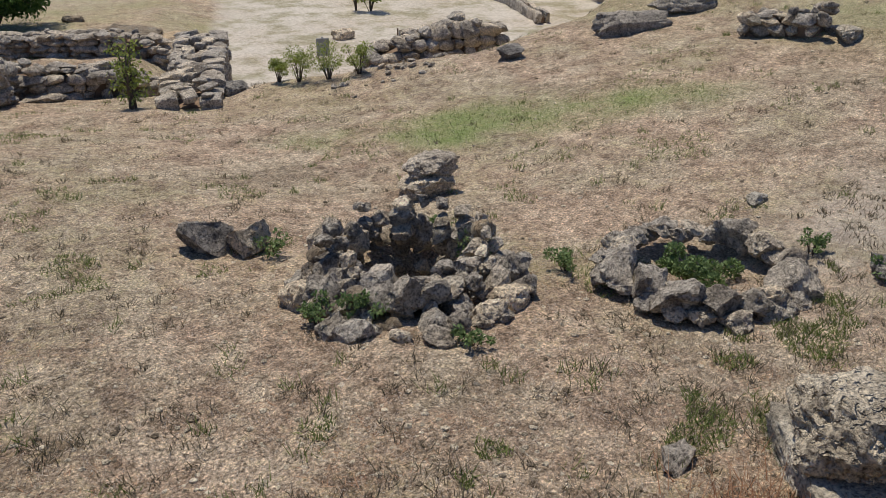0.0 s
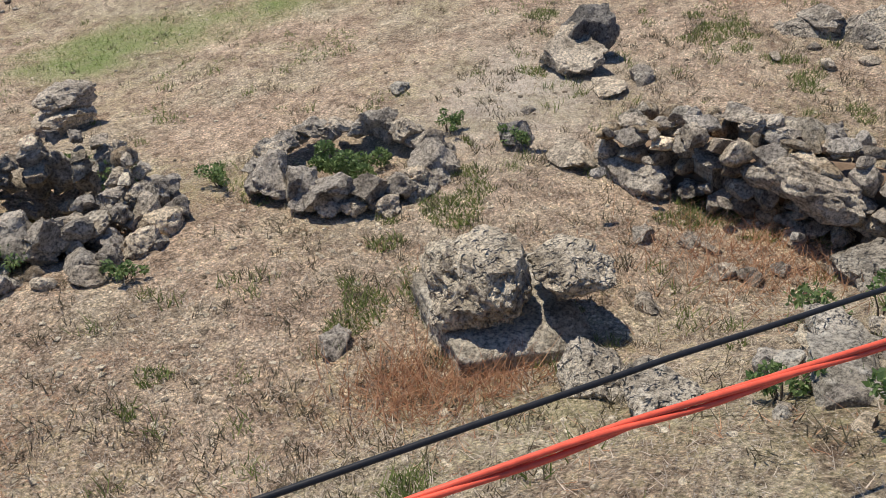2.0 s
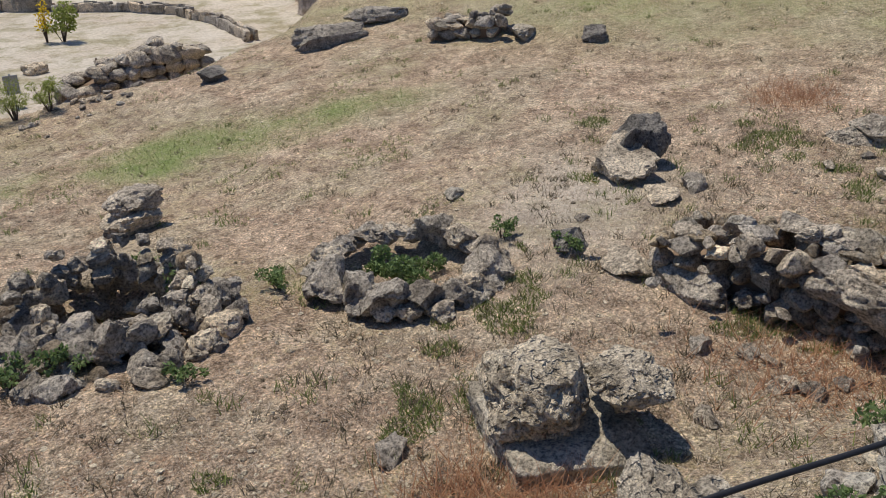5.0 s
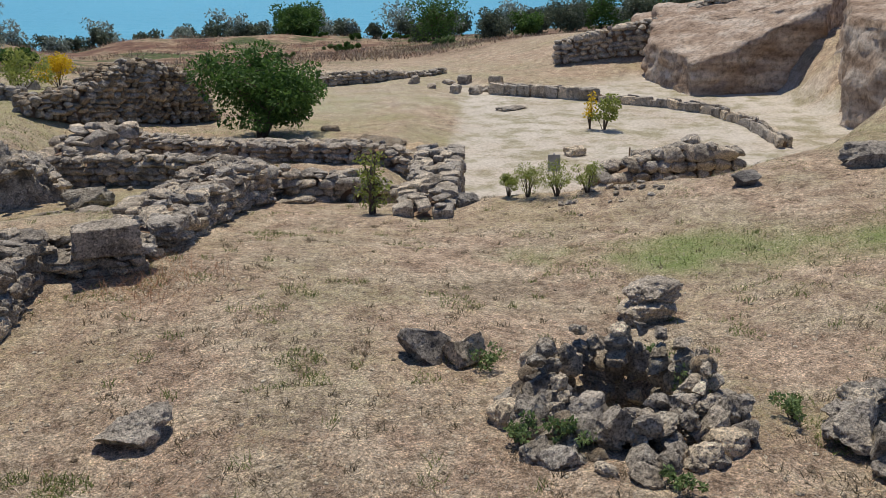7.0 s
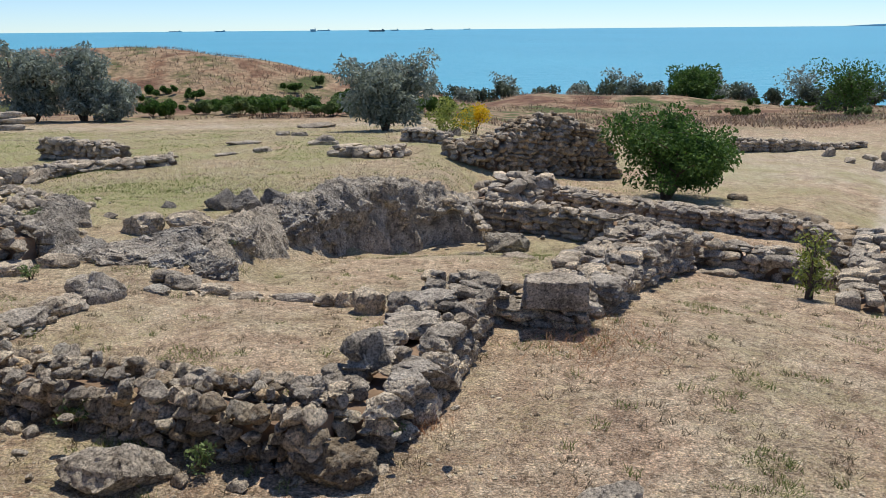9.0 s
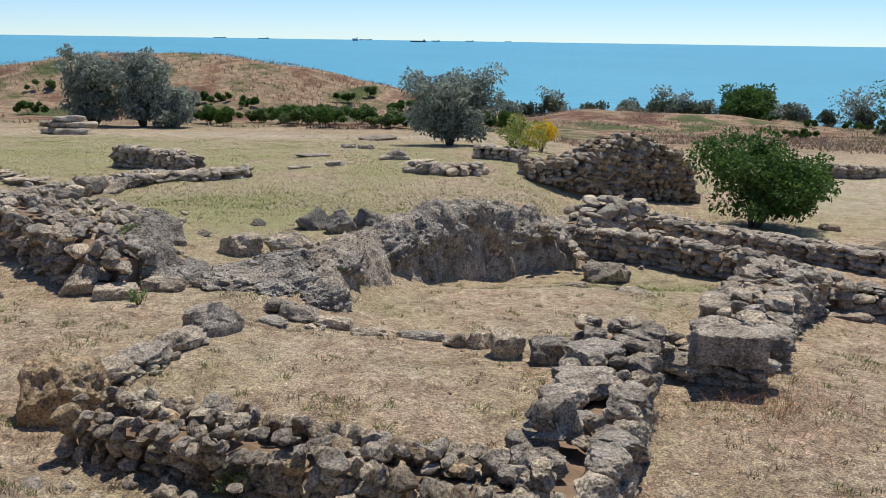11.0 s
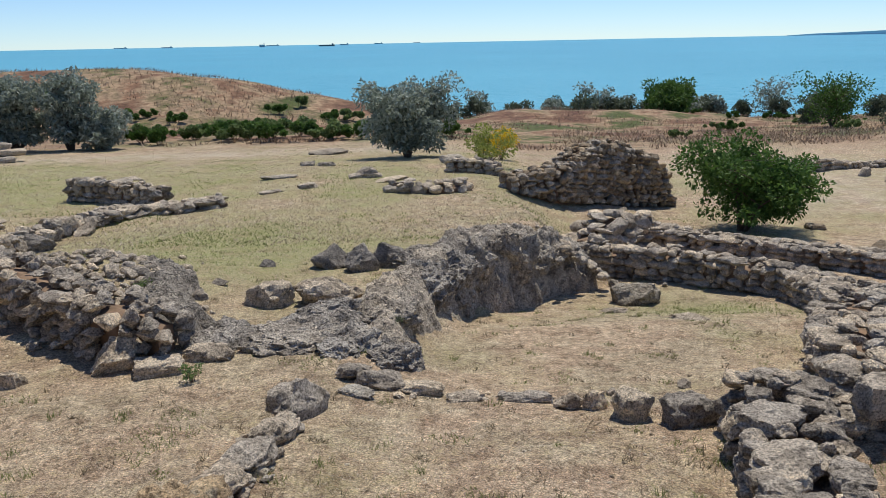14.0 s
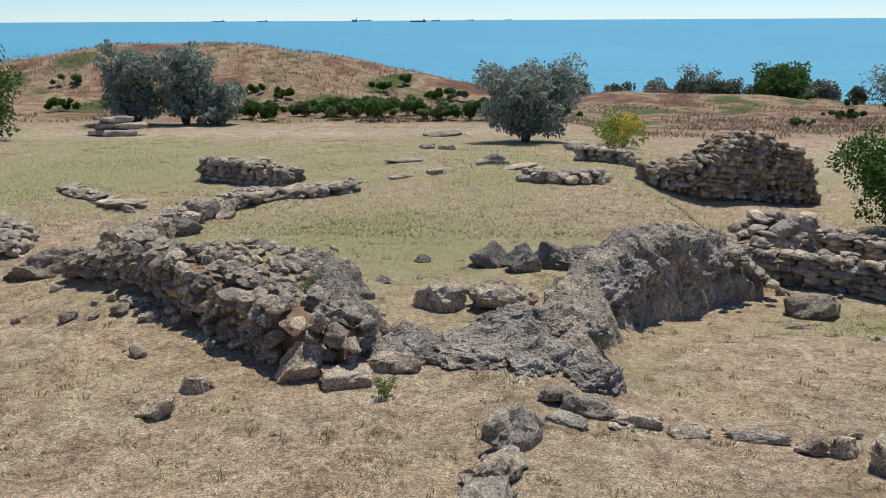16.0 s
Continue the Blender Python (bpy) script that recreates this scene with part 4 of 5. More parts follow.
def outcrop():
    t = thing("rock_outcrop", "rough natural outcrop of weathered grey limestone round a sunken room", "rock")
    for n, crest in enumerate(([(-4.35, 9.75, .12, .5), (-3.65, 9.9, .2, .62), (-2.95, 9.9, .2, .55)],
                               [(-2.8, 9.7, .12, .42), (-2.75, 10.3, .26, .44), (-2.6, 10.9, .3, .45), (-2.35, 11.7, .24, .46), (-2.1, 12.5, .2, .46)],
                               [(-2.1, 12.7, .2, .5), (-1.56, 13.5, .26, .62), (-.95, 14.1, .2, .62), (-.45, 14.55, .06, .55), (.25, 15.15, -.3, .6)])):
        mesh_part("rock", crag(5 + n * 17, [crest], ROCK), None, t)
    for n, (x, y, z, sx, sy, sz, rz) in enumerate(((-4.15, 9.75, .05, .9, .9, .4, .3), (-3.55, 9.7, .04, 1.1, 1.0, .42, -.1), (-2.95, 9.5, .0, .9, 1.0, .46, .2), (-2.6, 9.25, -.02, .6, .6, .4, .2), (-2.62, 10.3, .02, .7, 1.0, .6, -.1), (-2.6, 11.0, .05, .8, 1.0, .62, -.1), (-2.2, 11.8, .0, .8, 1.0, .7, -.3), (-1.85, 12.55, -.1, .8, 1.0, .8, -.5), (-1.5, 13.2, -.18, .9, .9, .9, .6), (-1.0, 13.8, -.2, 1.3, .9, 1.0, .75), (-.4, 14.4, -.36, 1.3, .8, .95, .75), (.2, 15.1, -.6, .9, .8, .6, .7), (-2.3, 13.3, -.05, 1.0, .8, .4, .3), (-3.2, 10.35, .12, 1.0, .7, .34, .2))):
        me = rock_mesh(400 + n, sub=5, boxy=.2, cuts=6, rough=.3, fine=.12, grit=.07)
        me.materials.append(ROCK)
        lay(me, x, y, z - .04, sx, sy, sz, rz, 0, 0, t, "rock")
    rnd = random.Random(77)
    for _ in range(110):
        x, y = .15 + rnd.gauss(0, .42), 15.0 + rnd.gauss(0, .38)
        s = rnd.uniform(.07, .24)
        lay(rnd.choice(COARSE + SMALL_PALE), x, y, max(ground(x, y), -.3 - .8 * abs(x - .1)) + s * .2, s, s * .8, s * .6, rnd.uniform(0, 6), rnd.uniform(-.3, .3), 0, t)
    return t


outcrop()
slope = thing("rock_outcrop", "crumbling grey rock weathering out of the dry slope", "rock")
mesh_part("rock", crag(91, [[(7.8, -.35, .5, .4), (7.9, -1.0, .62, .6), (8.25, -1.8, .68, .6)]], ROCK), None, slope)
lay(ROUGH[2], 7.75, -1.15, ground(7.75, -1.15) + .12, .5, .34, .26, .6, parent=slope, name="rock")
lay(ROUGH[5], 7.85, -.3, ground(7.85, -.3) + .1, .4, .26, .2, 1.2, parent=slope, name="rock")
mound = thing("rock_mound", "crumbling bank of rock and earth above the rubble wall", "rock")
mesh_part("rock", crag(71, [[(-5.85, 12.8, .26, .4), (-5.5, 12.2, .3, .45), (-5.3, 11.4, .32, .42), (-5.0, 10.5, .3, .45), (-4.95, 9.95, .3, .4)]], ROCK), None, mound)


def rubble(seed, cx, cy, rx, ry, count, lo, hi, label, meshes, cap=0.0):
    """Loose stones strewn over a patch, as one spill."""
    rnd = random.Random(seed)
    t = thing("stone_rubble", label, "rubble", "rubble spills")
    for _ in range(count):
        x, y = cx + rnd.gauss(0, rx), cy + rnd.gauss(0, ry)
        s = rnd.uniform(lo, hi)
        lay(rnd.choice(meshes), x, y, ground(x, y) + s * .12 + cap * rnd.random(), s, s * rnd.uniform(.6, .95), s * rnd.uniform(.35, .7), rnd.uniform(0, 6.3), rnd.uniform(-.3, .3), rnd.uniform(-.3, .3), t)
    return t


rubble(1, -5.8, 11.2, .45, .7, 190, .06, .24, "loose grey rubble spilling down the mound", COARSE + SMALL)
rubble(2, -7.0, 11.9, .7, .6, 170, .05, .2, "loose grey rubble spilling down the mound", COARSE + SMALL)
rubble(3, 3.3, -1.0, .26, .2, 60, .05, .15, "pale broken stones spilled down the bank", SMALL_PALE + ROUGH[:4])
rubble(4, 4.55, -.45, .2, .4, 14, .06, .2, "fallen stones at the foot of the rubble wall", ROUGH)
rubble(5, -8.6, 13.0, .4, .5, 40, .08, .25, "loose stones between boulders", COARSE)
rubble(6, 7.0, 8.0, .5, .3, 30, .05, .16, "stones crumbling from the edge above the court", SMALL)
rubble(7, -2.6, 4.9, .5, .12, 24, .06, .16, "small stones lying along the rubble wall", SMALL + SMALL_PALE[:1])


# ---- cables ----
def cable(name, points, radius, mat, label, strands=1):
    t = thing(name, label, "cable")
    for k in range(strands):
        bm = bmesh.new()
        pts, n = [], 60
        for i in range(n + 1):
            f = i / n * (len(points) - 1)
            j = min(int(f), len(points) - 2)
            p = Vector(points[j]).lerp(Vector(points[j + 1]), f - j)
            a = f * 3.5 + 2 * math.pi * k / strands
            wob = Vector((noise.noise((f * 2, k, 0)), noise.noise((f * 2, k, 5)), noise.noise((f * 2, k, 9)))) * radius * .8
            off = Vector((math.cos(a) * .5, math.cos(a) * .5, math.sin(a))) * radius * .75 if strands > 1 else Vector((0, 0, 0))
            pts.append(p + off + wob)
        tube(bm, pts, [radius * (.7 if strands > 1 else 1)] * (n + 1), 8)
        part("strand", bm, mat, t, smooth=True)
    return t


cable("barrier_tape", [(1.1, -.2, ground(1.1, -.2)), (1.24, -.3, 1.73), (1.58, -.58, 1.75), (1.93, -.87, 1.75), (2.44, -1.27, 1.75), (3.3, -1.95, 1.78), (3.9, -2.4, ground(3.9, -2.4))], .006, RED, "twisted red plastic barrier tape strung along the path", 3)
cable("black_cable", [(1.0, .4, ground(1.0, .4)), (1.2, .22, 1.36), (1.39, .06, 1.4), (2.16, -.51, 1.4), (2.72, -.95, 1.4), (3.51, -1.57, 1.4), (4.2, -2.15, 1.42), (4.7, -2.6, ground(4.7, -2.6))], .0065, BLACK, "thin black cable strung above the dry grass")


# ---- dig banks ----
def bank(seed, ring, base, label):
    t = thing("earth_bank", label, "bank", "cut earth banks")
    bm = bmesh.new()
    cx, cy = sum(p[0] for p in ring) / len(ring), sum(p[1] for p in ring) / len(ring)
    cz = sum(p[2] for p in ring) / len(ring)
    outline = []
    for a, b in zip(ring, ring[1:] + ring[:1]):
        n = max(2, int(math.dist(a, b) / .22))
        outline += [tuple(a[i] + (b[i] - a[i]) * k / n for i in range(3)) for k in range(n)]
    rows = []
    for k in range(17):
        f = k / 16
        rows.append([bm.verts.new((x + (cx - x) * .04 * f, y + (cy - y) * .04 * f, base + (z - base) * f)) for x, y, z in outline])
    for k in range(1, 16):
        f = k / 16
        rows.append([bm.verts.new((x + (cx - x) * (.04 + .9 * f), y + (cy - y) * (.04 + .9 * f), z + (cz - z) * f)) for x, y, z in outline])
    n = len(outline)
    for a, b in zip(rows, rows[1:]):
        for i in range(n):
            bm.faces.new((a[i], a[(i + 1) % n], b[(i + 1) % n], b[i]))
    bm.faces.new(rows[-1])
    for v in bm.verts:
        q = v.co * .7 + Vector((seed, 0, 0))
        v.co += Vector((noise.noise(q), noise.noise(q + Vector((9, 0, 0))), .5 * noise.noise(q + Vector((0, 9, 0))))) * .22 + Vector((noise.noise(q * 3), noise.noise(q * 3 + Vector((5, 0, 0))), .5 * noise.noise(q * 3 + Vector((0, 0, 7))))) * .16 + Vector((noise.noise(q * 9), noise.noise(q * 9 + Vector((5, 0, 0))), .6 * noise.noise(q * 9 + Vector((0, 0, 7))))) * .08
    part("earth", bm, CUT, t, smooth=True)
    return t


bank(3, [(20.3, 22.0, -.9), (24.7, 20.5, .9), (31, 25, 1.5), (25, 30, .6), (21.5, 26, -.4)], -2.2, "cut bank of pale clay at the edge of the dig")
bank(7, [(19.9, 15.6, .85), (19.1, 13.4, .8), (17.5, 9.5, .9), (20, 7, 1.3), (36, 7, 2.2), (36, 20, 1.9), (25, 20.4, 1.1)], -2.2, "steep cut bank of pale clay above the court")
bank(11, [(22.5, 29.2, -.5), (24.5, 27.2, .2), (27, 28, .5), (25, 31, .2)], -2.2, "low cut bank of brown clay behind the dig")

rubble(8, -6.3, 10.6, .8, .25, 60, .08, .24, "loose stones tumbled along the mound's foot", COARSE + ROUGH[:5])
rubble(9, -3.55, 6.9, .14, .5, 34, .05, .16, "small stones packed along the edging row", SMALL + SMALL_PALE[:1])
rubble(10, -2.0, 8.3, .6, .1, 30, .05, .15, "small stones packed along the low line of stones", SMALL)
rubble(11, 7.9, -.9, .5, .5, 26, .05, .16, "broken rock weathering out of the slope", COARSE + SMALL)
rubble(12, 5.2, -.4, .22, .7, 60, .05, .13, "small stones heaped on the rubble wall", SMALL + SMALL_PALE[:1], .34)
rubble(13, -1.0, 4.66, .45, .1, 60, .05, .12, "small pale stones heaped on the rubble wall", SMALL_PALE + SMALL, .32)
rubble(14, -1.2, 4.3, .5, .1, 16, .05, .14, "stones fallen from the rubble wall", SMALL)


# ---- sign, board, ships ----
def sign_post(x, y):
    t = thing("sign", "small blank weathered sign on a post", "sign", at=(x, y, ground(x, y)))
    bm = bmesh.new()
    tube(bm, [(0, 0, -.05), (0, 0, .3), (0, 0, .62)], [.02, .02, .02], 8)
    part("post", bm, SHEET, t)
    bm = bmesh.new()
    bmesh.ops.create_cube(bm, size=1)
    bmesh.ops.scale(bm, vec=(.26, .025, .36), verts=bm.verts)
    bmesh.ops.translate(bm, vec=(0, -.03, .42), verts=bm.verts)
    bmesh.ops.bevel(bm, geom=bm.edges, offset=.006, segments=1, affect="EDGES")
    part("board", bm, SHEET, t)
    t.rotation_euler.z = -.5
    return t


sign_post(10.14, 14.4)


def board(a, b, height):
    t = thing("barrier_board", "grey sheet-metal barrier board with rusty posts", "board")
    d = Vector((b[0] - a[0], b[1] - a[1], 0))
    g = ground((a[0] + b[0]) / 2, (a[1] + b[1]) / 2)
    for k in (0, 1):
        bm = bmesh.new()
        bmesh.ops.create_cube(bm, size=1)
        bmesh.ops.scale(bm, vec=(d.length / 2 - .02, .025, height), verts=bm.verts)
        bmesh.ops.bevel(bm, geom=bm.edges, offset=.006, segments=1, affect="EDGES")
        o = part("panel", bm, SHEET, t)
        m = Vector((a[0], a[1], g + height / 2)) + d * (.25 + .5 * k)
        o.location, o.rotation_euler.z = m, math.atan2(d.y, d.x)
    for f in (0, .5, 1):
        bm = bmesh.new()
        p = Vector((a[0], a[1], g)) + d * f + Vector((.02, .05, 0))
        tube(bm, [p - Vector((0, 0, .1)), p + Vector((0, 0, height / 2)), p + Vector((0, 0, height + .04))], [.02] * 3, 6)
        part("post", bm, SOIL, t)
    return t


board((12.24, 14.58), (13.5, 13.85), .42)


def ship(x, y, length, height, mat=HAZY):
    t = thing("cargo_ship", "dark cargo ship far out at sea", "ship", "ships at anchor", at=(x, y, -11 + 13.6 * (y - 130) / 4570))
    bm = bmesh.new()
    bmesh.ops.create_cube(bm, size=1)
    bmesh.ops.scale(bm, vec=(length, length * .15, height), verts=bm.verts)
    for v in bm.verts:
        if v.co.z < 0:
            v.co.x *= .9
    bmesh.ops.translate(bm, vec=(0, 0, height * .4), verts=bm.verts)
    part("hull", bm, mat, t)
    bm = bmesh.new()
    bmesh.ops.create_cube(bm, size=1)
    bmesh.ops.scale(bm, vec=(length * .1, length * .1, height * .8), verts=bm.verts)
    bmesh.ops.translate(bm, vec=(length * .36, 0, height * 1.2), verts=bm.verts)
    part("bridge", bm, mat, t)
    return t


ship(-218, 2990, 56, 5.5, SHIP)
for x, y, n, h in ((-190, 3600, 50, 8), (-480, 3300, 30, 16), (-980, 3900, 70, 8), (-560, 4200, 90, 7), (-60, 4300, 60, 7), (-1300, 4300, 90, 7), (130, 4400, 50, 6)):
    ship(x, y, n * .7, h * .6)
far = tagged(new("backdrop"), "faint far headland beyond the sea", "headland", kind="structure")
bm = bmesh.new()
prev = None
for k in range(13):
    x = 2060 + k * 160
    a, b = bm.verts.new((x, 4450, -2)), bm.verts.new((x, 4450, 4 + 30 * math.sin(min(1, k / 8) * 1.57) + 3 * noise.noise((k * .6, 0, 0))))
    c, d = bm.verts.new((x, 4600, -2)), bm.verts.new((x, 4600, 4))
    if prev:
        bm.faces.new((prev[0], a, b, prev[1]))
        bm.faces.new((prev[1], b, d, prev[3]))
    prev = (a, b, c, d)
# distance haze is put into the land's colour: pale blue instead of dark
part("land", bm, plain("hazy_land", (.6, .72, .82), 1.0, .05, .01), far)

# ---- trees and bushes ----
tree(301, 5.35, 20.2, 2.2, 3.5, DEEP, "bushy dark green tree beside the ruins", 19000, .11, 6, .28, clump=.22)
tree(302, -2.07, 31.3, 2.85, 3.3, OLIVE, "silvery green oleaster tree with a spreading crown", 17000, .17, 8, .06, slim=.36, droop=.5, clump=.26)
tree(303, -19.3, 40.6, 4.0, 2.9, OLIVE, "broad silvery oleaster bush", 13000, .24, 7, .03, slim=.32, droop=.4, clump=.28)
tree(307, -15.4, 40.3, 1.9, 2.4, OLIVE, "low silvery oleaster bush", 6000, .22, 5, .03, slim=.32, droop=.4, clump=.28)
tree(305, -17.0, 40.8, 3.8, 2.9, OLIVE, "broad silvery oleaster bush", 10000, .24, 6, .03, slim=.32, droop=.4, clump=.28)
tree(306, -21.5, 32, 3.4, 3.4, DEEP, "leafy green tree at the edge of the ruins", 9000, .16, 4, .05)
tree(304, 25.3, 87, 4.6, 5.2, DEEP, "round dark green tree on the shore", 16000, .34, 7, .05, clump=.4, sink=1.3)
rnd = random.Random(12)
for k in range(64):
    x = -2 + k * 1.9 + rnd.uniform(-1.2, 1.2)
    y = 104 + rnd.uniform(-5, 6) - x * .1
    h = rnd.uniform(2.3, 3.6) if k % 6 else rnd.uniform(4, 5.4)
    tree(500 + k, x, y, h, h * rnd.uniform(.8, 1.25), PINE if k % 3 else OLIVE, "dark tamarisk tree along the shore", 1300, .4, 2, .15, group="shore trees", clump=.4)
for k in range(16):
    x, y = 30 + k * 2.4 + rnd.uniform(-1, 1), 66 + rnd.uniform(-5, 6) - k * .8
    h = rnd.uniform(2.2, 4.4)
    tree(560 + k, x, y, h, h * rnd.uniform(.9, 1.3), PINE if k % 3 else DEEP, "dark green tree on the grassland behind the dig", 3600, .24, 3, .1, group="grassland trees", clump=.38)
for k in range(50):
    if k < 14:
        x, y = rnd.uniform(-34, -5), rnd.uniform(48, 62)
        h, wide = rnd.uniform(.6, .95), rnd.uniform(2.6, 3.4)
    elif k < 38:
        x, y = -16 + (k - 14) * .72 + rnd.uniform(-.6, .6), rnd.uniform(42.5, 47)
        h, wide = rnd.uniform(.7, 1.05), rnd.uniform(2.4, 3.2)
    else:
        x, y = rnd.uniform(3, 40), rnd.uniform(46, 82)
        h, wide = rnd.uniform(.45, .8), rnd.uniform(3, 4.5)
    shrub(600 + k, x, y, h, h * wide, DEEP if k % 2 else WEED, "low green bush on the grassy slope", 2000, .17, group="bushes on the steppe")
shrub(700, 1.2, 31.0, 1.2, 1.7, YELLOW, "broom bush covered in bright yellow flowers", 1800, .09)
shrub(701, .1, 26.3, 1.2, 1.7, LIME, "light yellow-green bush by the ruins", 1600, .09)
shrub(702, 14.4, 18.6, 1.0, .7, LIME, "young yellow-green sapling on the court", 900, .09)
shrub(703, 14.15, 18.9, 1.1, .6, YELLOW, "yellow flower head beside a sapling", 260, .08)
tree(704, 4.25, 9.45, .95, .5, LIME, "slender yellow-green sapling on the grass", 900, .055, 3, .2, name="sapling", clump=.5)
for k, (x, y, h) in enumerate(((6.15, 8.75, .42), (6.4, 8.45, .46), (6.7, 8.2, .4), (6.0, 9.0, .3))):
    shrub(710 + k, x, y, h, h * 1.1, LIME, "tall yellow-green weed at the edge of the slope", 1500, .04, slim=.2, name="weed", category="weed", group="weeds on the edge")
for k, (x, y, h, w, c) in enumerate(((4.72, 1.95, .26, .6, 1800), (3.5, 3.2, .5, .3, 200), (3.85, 2.95, .45, .3, 200), (2.85, 2.75, .16, .3, 260), (2.65, 2.9, .14, .3, 220), (4.15, 2.5, .14, .3, 260), (5.3, 1.1, .16, .3, 260), (5.35, 1.6, .14, .3, 240), (4.7, -1.35, .3, .35, 420), (3.55, -1.55, .13, .4, 420), (3.3, -1.75, .13, .4, 400), (2.75, -1.05, .14, .35, 320), (2.95, -.75, .12, .25, 220), (-1.36, 4.35, .2, .25, 200), (-2.3, 4.85, .22, .22, 200), (-4.35, 8.62, .16, .25, 200), (-2.6, 10.0, .2, .25, 220), (-5.4, 11.0, .25, .4, 320), (-.35, 4.75, .2, .2, 160), (2.5, -1.5, .14, .4, 420), (2.75, -1.35, .13, .3, 300), (3.05, -1.5, .15, .4, 420), (2.3, -1.3, .12, .3, 260), (3.7, -1.0, .16, .3, 300), (3.8, -.8, .2, .3, 200), (3.0, 4.0, .16, .3, 240), (4.05, 3.6, .14, .3, 200), (3.1, 2.2, .12, .3, 200))):
    shrub(730 + k, x, y, h, w, WEED, "leafy green weed growing between stones", int(c * 1.5), .028, name="weed", category="weed", group="weeds among stones")


# ---- grass, straw and pebbles ----
def near_spots(rs, count, ok):
    """Places on the ground, thick near the path and thin far off."""
    out = []
    while len(out) < count:
        n = 20000
        d, a = 2.2 + 15 * rs.uniform(size=n) ** 1.6, rs.uniform(-1.7, 1.75, n)
        x, y = -1.2 + 2.2 * rs.uniform(-1, 1, n) - np.sin(a) * d * .95, .4 + np.cos(a) * d
        bank_side = rs.uniform(size=n) < .22
        x, y = np.where(bank_side, rs.uniform(1.6, 8, n), x), np.where(bank_side, rs.uniform(-3, 2, n), y)
        z = heights(x, y)
        out += [(p, q, h - .004) for p, q, h in zip(x.tolist(), y.tolist(), z.tolist()) if h > -1.3 and ok(p, q)]
    return out[:count]


def patchy(x, y, seed, level):
    return noise.noise((x * 1.3, y * 1.3, seed)) + .6 * noise.noise((x * 4.5, y * 4.5, seed)) > level


def lawn_share(x, y):
    return lush_share(x, y) + .75 * math.exp(-(((x + 5.0) / 2.6) ** 2 + ((y - 15.5) / 2.6) ** 2)) + .8 * math.exp(-(((x - 1.9) / 1.3) ** 2 + ((y - 12.8) / 1.0) ** 2))


rs = np.random.RandomState(5)
for name, n, h, w, lean, mat, test, label in (
        ("dry_grass", 150000, .03, .0042, 1.3, STRAW, lambda x, y: patchy(x, y, 1, -.35), "short dry trampled grass"),
        ("straw", 260000, .007, .0048, 6.5, STRAW, lambda x, y: patchy(x, y, 2, -.5), "loose straw lying on the earth"),
        ("red_straw", 40000, .011, .005, 5.0, RUST, lambda x, y: patchy(x, y, 3, .15), "reddish dead stalks on the earth"),
        ("green_grass", 60000, .035, .008, .9, GRASS, lambda x, y: patchy(x, y, 4, .45) or rs.uniform() < lawn_share(x, y), "short green grass in patches")):
    tagged(mesh_part(name, blades_mesh(name, near_spots(rs, n, test), rs, h, w, lean), mat), label, "grass", kind="stuff")
clumps = []
for cx, cy, r, n in ((2.93, .5, .14, 900), (3.1, .22, .1, 350), (4.55, -.5, .3, 1300), (8.75, .45, .22, 900), (-.2, 5.0, .1, 300), (1.2, 6.6, .3, 600)):
    for _ in range(n):
        x, y = cx + rs.normal() * r, cy + rs.normal() * r
        clumps.append((x, y, ground(x, y)))
tagged(mesh_part("rusty_grass", blades_mesh("rusty_grass", clumps, rs, .1, .005, 1.1), RUST), "rust-coloured dead grass in clumps", "grass", kind="stuff")
stalks = []
for _ in range(160):
    cx, cy = rs.uniform(1.9, 3.6), rs.uniform(-2.2, -1.0)
    for _ in range(22):
        x, y = cx + rs.normal() * .04, cy + rs.normal() * .04
        stalks.append((x, y, ground(x, y)))
tagged(mesh_part("dry_stalks", blades_mesh("dry_stalks", stalks, rs, .11, .005, .8), STRAW), "dry upright grass stalks on the bank", "grass", kind="stuff")
tufts, centres = [], near_spots(rs, 480, lambda x, y: True)
for _ in range(480):
    cx, cy, _z = centres.pop()
    for _ in range(26):
        x, y = cx + rs.normal() * .035, cy + rs.normal() * .035
        tufts.append((x, y, ground(x, y)))
tagged(mesh_part("grass_tufts", blades_mesh("grass_tufts", tufts, rs, .06, .006, .7), GRASS), "small green grass tufts", "grass", kind="stuff")
dead, centres = [], near_spots(rs, 2600, lambda x, y: patchy(x, y, 8, -.2))
for cx, cy, _z in centres:
    for _ in range(16):
        x, y = cx + rs.normal() * .03, cy + rs.normal() * .03
        dead.append((x, y, ground(x, y)))
tagged(mesh_part("dead_tufts", blades_mesh("dead_tufts", dead, rs, .045, .006, .9), DEAD), "small brown withered tufts", "grass", kind="stuff")
meadow, leafy = [], []
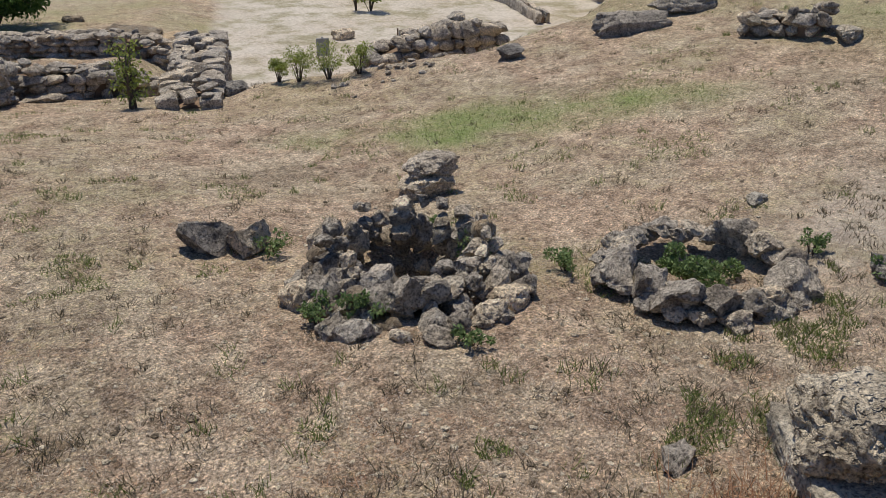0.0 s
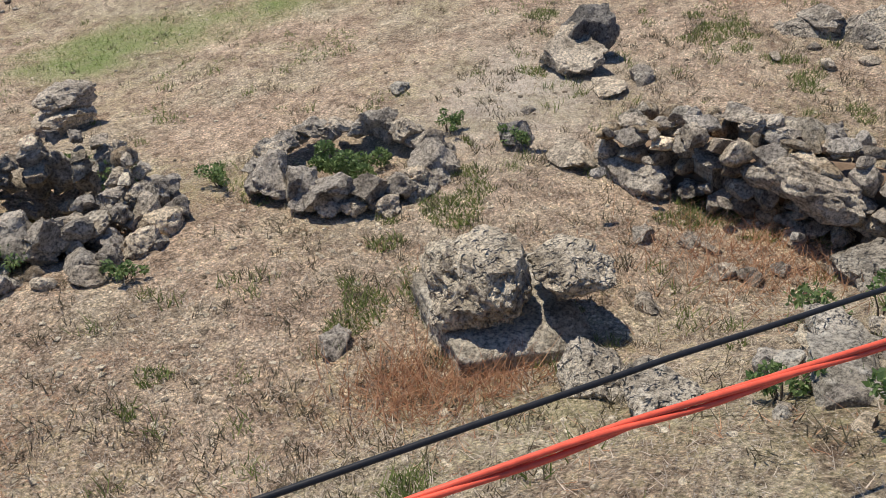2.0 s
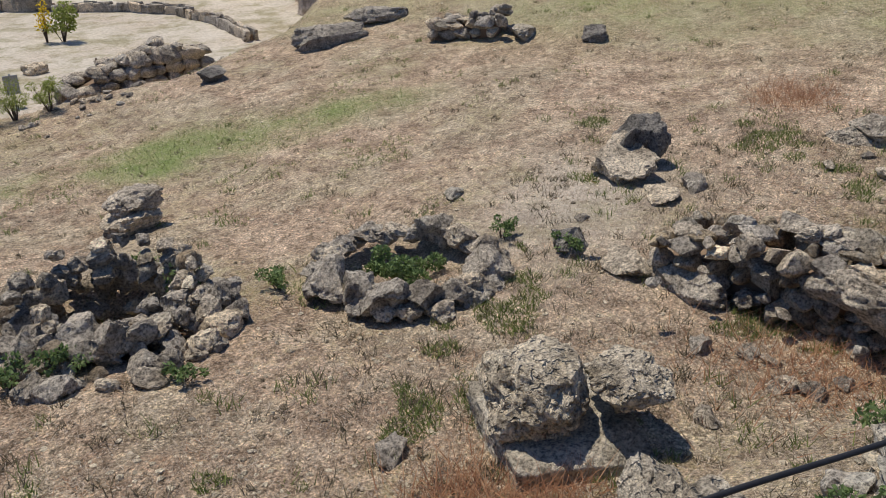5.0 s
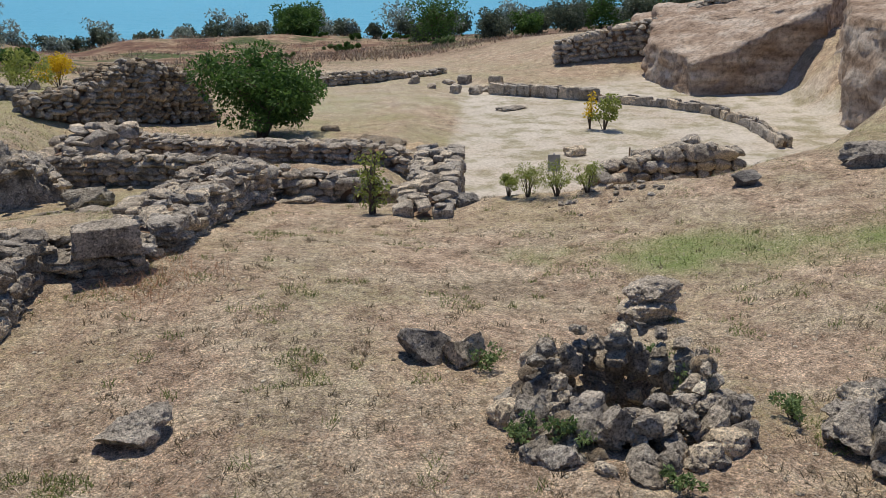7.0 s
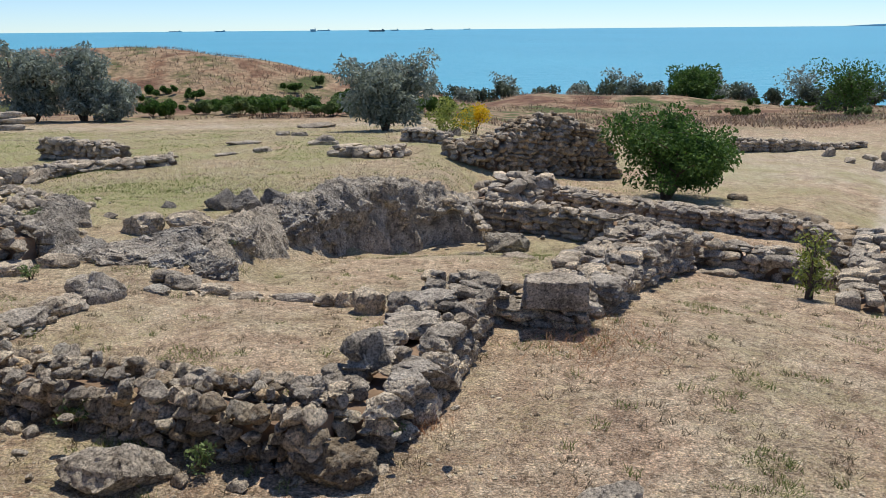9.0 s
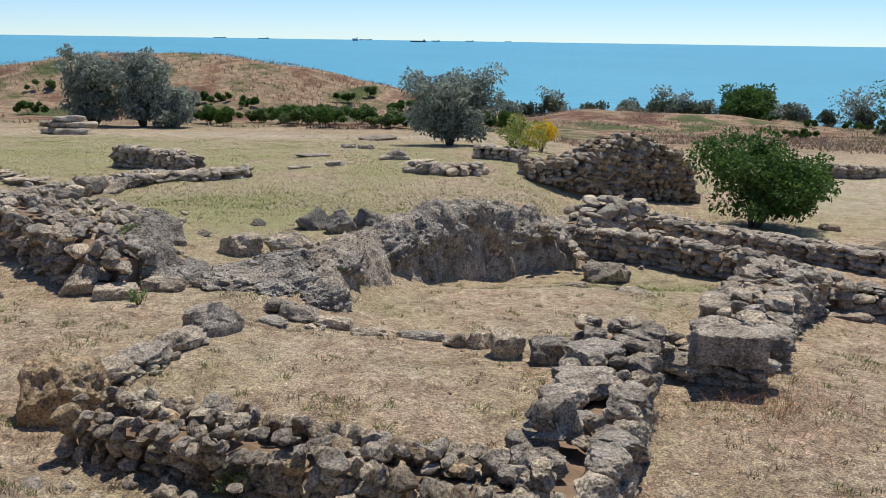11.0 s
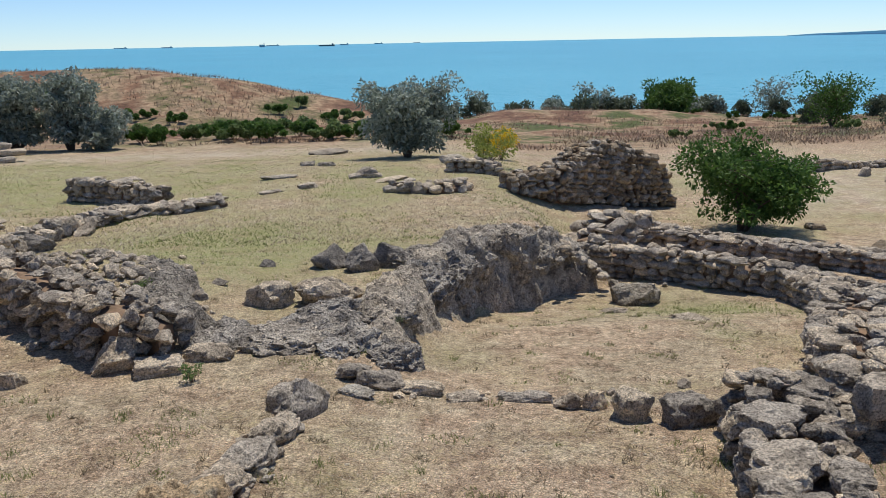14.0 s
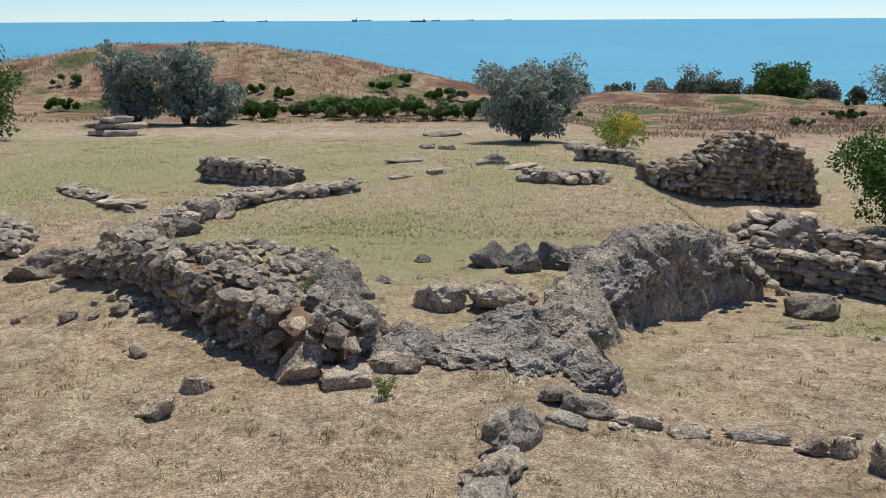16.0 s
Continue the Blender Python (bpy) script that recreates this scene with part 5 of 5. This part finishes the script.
for _ in range(80000):
    y = 15 + 24 * rs.uniform() ** 1.2
    x = rs.uniform(-1.0, .32) * y
    n = noise.noise((x * .45, y * .45, 9.0)) + .5 * noise.noise((x * 1.6, y * 1.6, 9.0))
    (leafy if n > .15 else meadow).append((x, y, ground(x, y)))
tagged(mesh_part("meadow_straw", blades_mesh("meadow_straw", meadow, rs, .04, .016, 1.4), STRAW), "short dry grass between the far ruins", "grass", kind="stuff")
tagged(mesh_part("meadow_grass", blades_mesh("meadow_grass", leafy, rs, .045, .016, 1.0), GRASS), "short green grass between the far ruins", "grass", kind="stuff")
tall = []
for _ in range(42000):
    y = 41 + 3 * rs.uniform() + 60 * rs.uniform() ** 1.3
    x = rs.uniform(-.62, .75) * y
    if noise.noise((x * .12, y * .12, 4)) + .5 * noise.noise((x * .5, y * .5, 6)) > -.1:
        tall.append((x, y, ground(x, y)))
tagged(mesh_part("steppe_grass", blades_mesh("steppe_grass", tall, rs, .22, .07, .9), DULL), "tall dry steppe grass", "grass", kind="stuff")


def pebbles(name, count, mat, lo, hi, label):
    bm = bmesh.new()
    bmesh.ops.create_icosphere(bm, subdivisions=1, radius=.5)
    base = np.array([v.co[:] for v in bm.verts])
    tri = np.array([[v.index for v in f.verts] for f in bm.faces])
    bm.free()
    spots = near_spots(rs, count, lambda x, y: True)
    vs, fs = [], []
    for k, (x, y, z) in enumerate(spots):
        s = lo + (hi - lo) * rs.uniform() ** 4
        p = base * (1 + rs.uniform(-.3, .3, base.shape)) * s * [1, rs.uniform(.6, 1), rs.uniform(.35, .7)]
        c, q = math.cos(k), math.sin(k)
        vs.append(np.stack([p[:, 0] * c - p[:, 1] * q, p[:, 0] * q + p[:, 1] * c, p[:, 2]], 1) + [x, y, z + s * .1])
        fs.append(tri + k * len(base))
    me = bpy.data.meshes.new(name)
    me.from_pydata(np.concatenate(vs).tolist(), [], np.concatenate(fs).tolist())
    tagged(mesh_part(name, me, mat), label, "pebbles", kind="stuff")


pebbles("pale_pebbles", 26000, PALE, .01, .045, "pale pebbles strewn on the dry ground")
pebbles("grey_pebbles", 6000, TAN, .01, .05, "grey stone chips strewn on the dry ground")
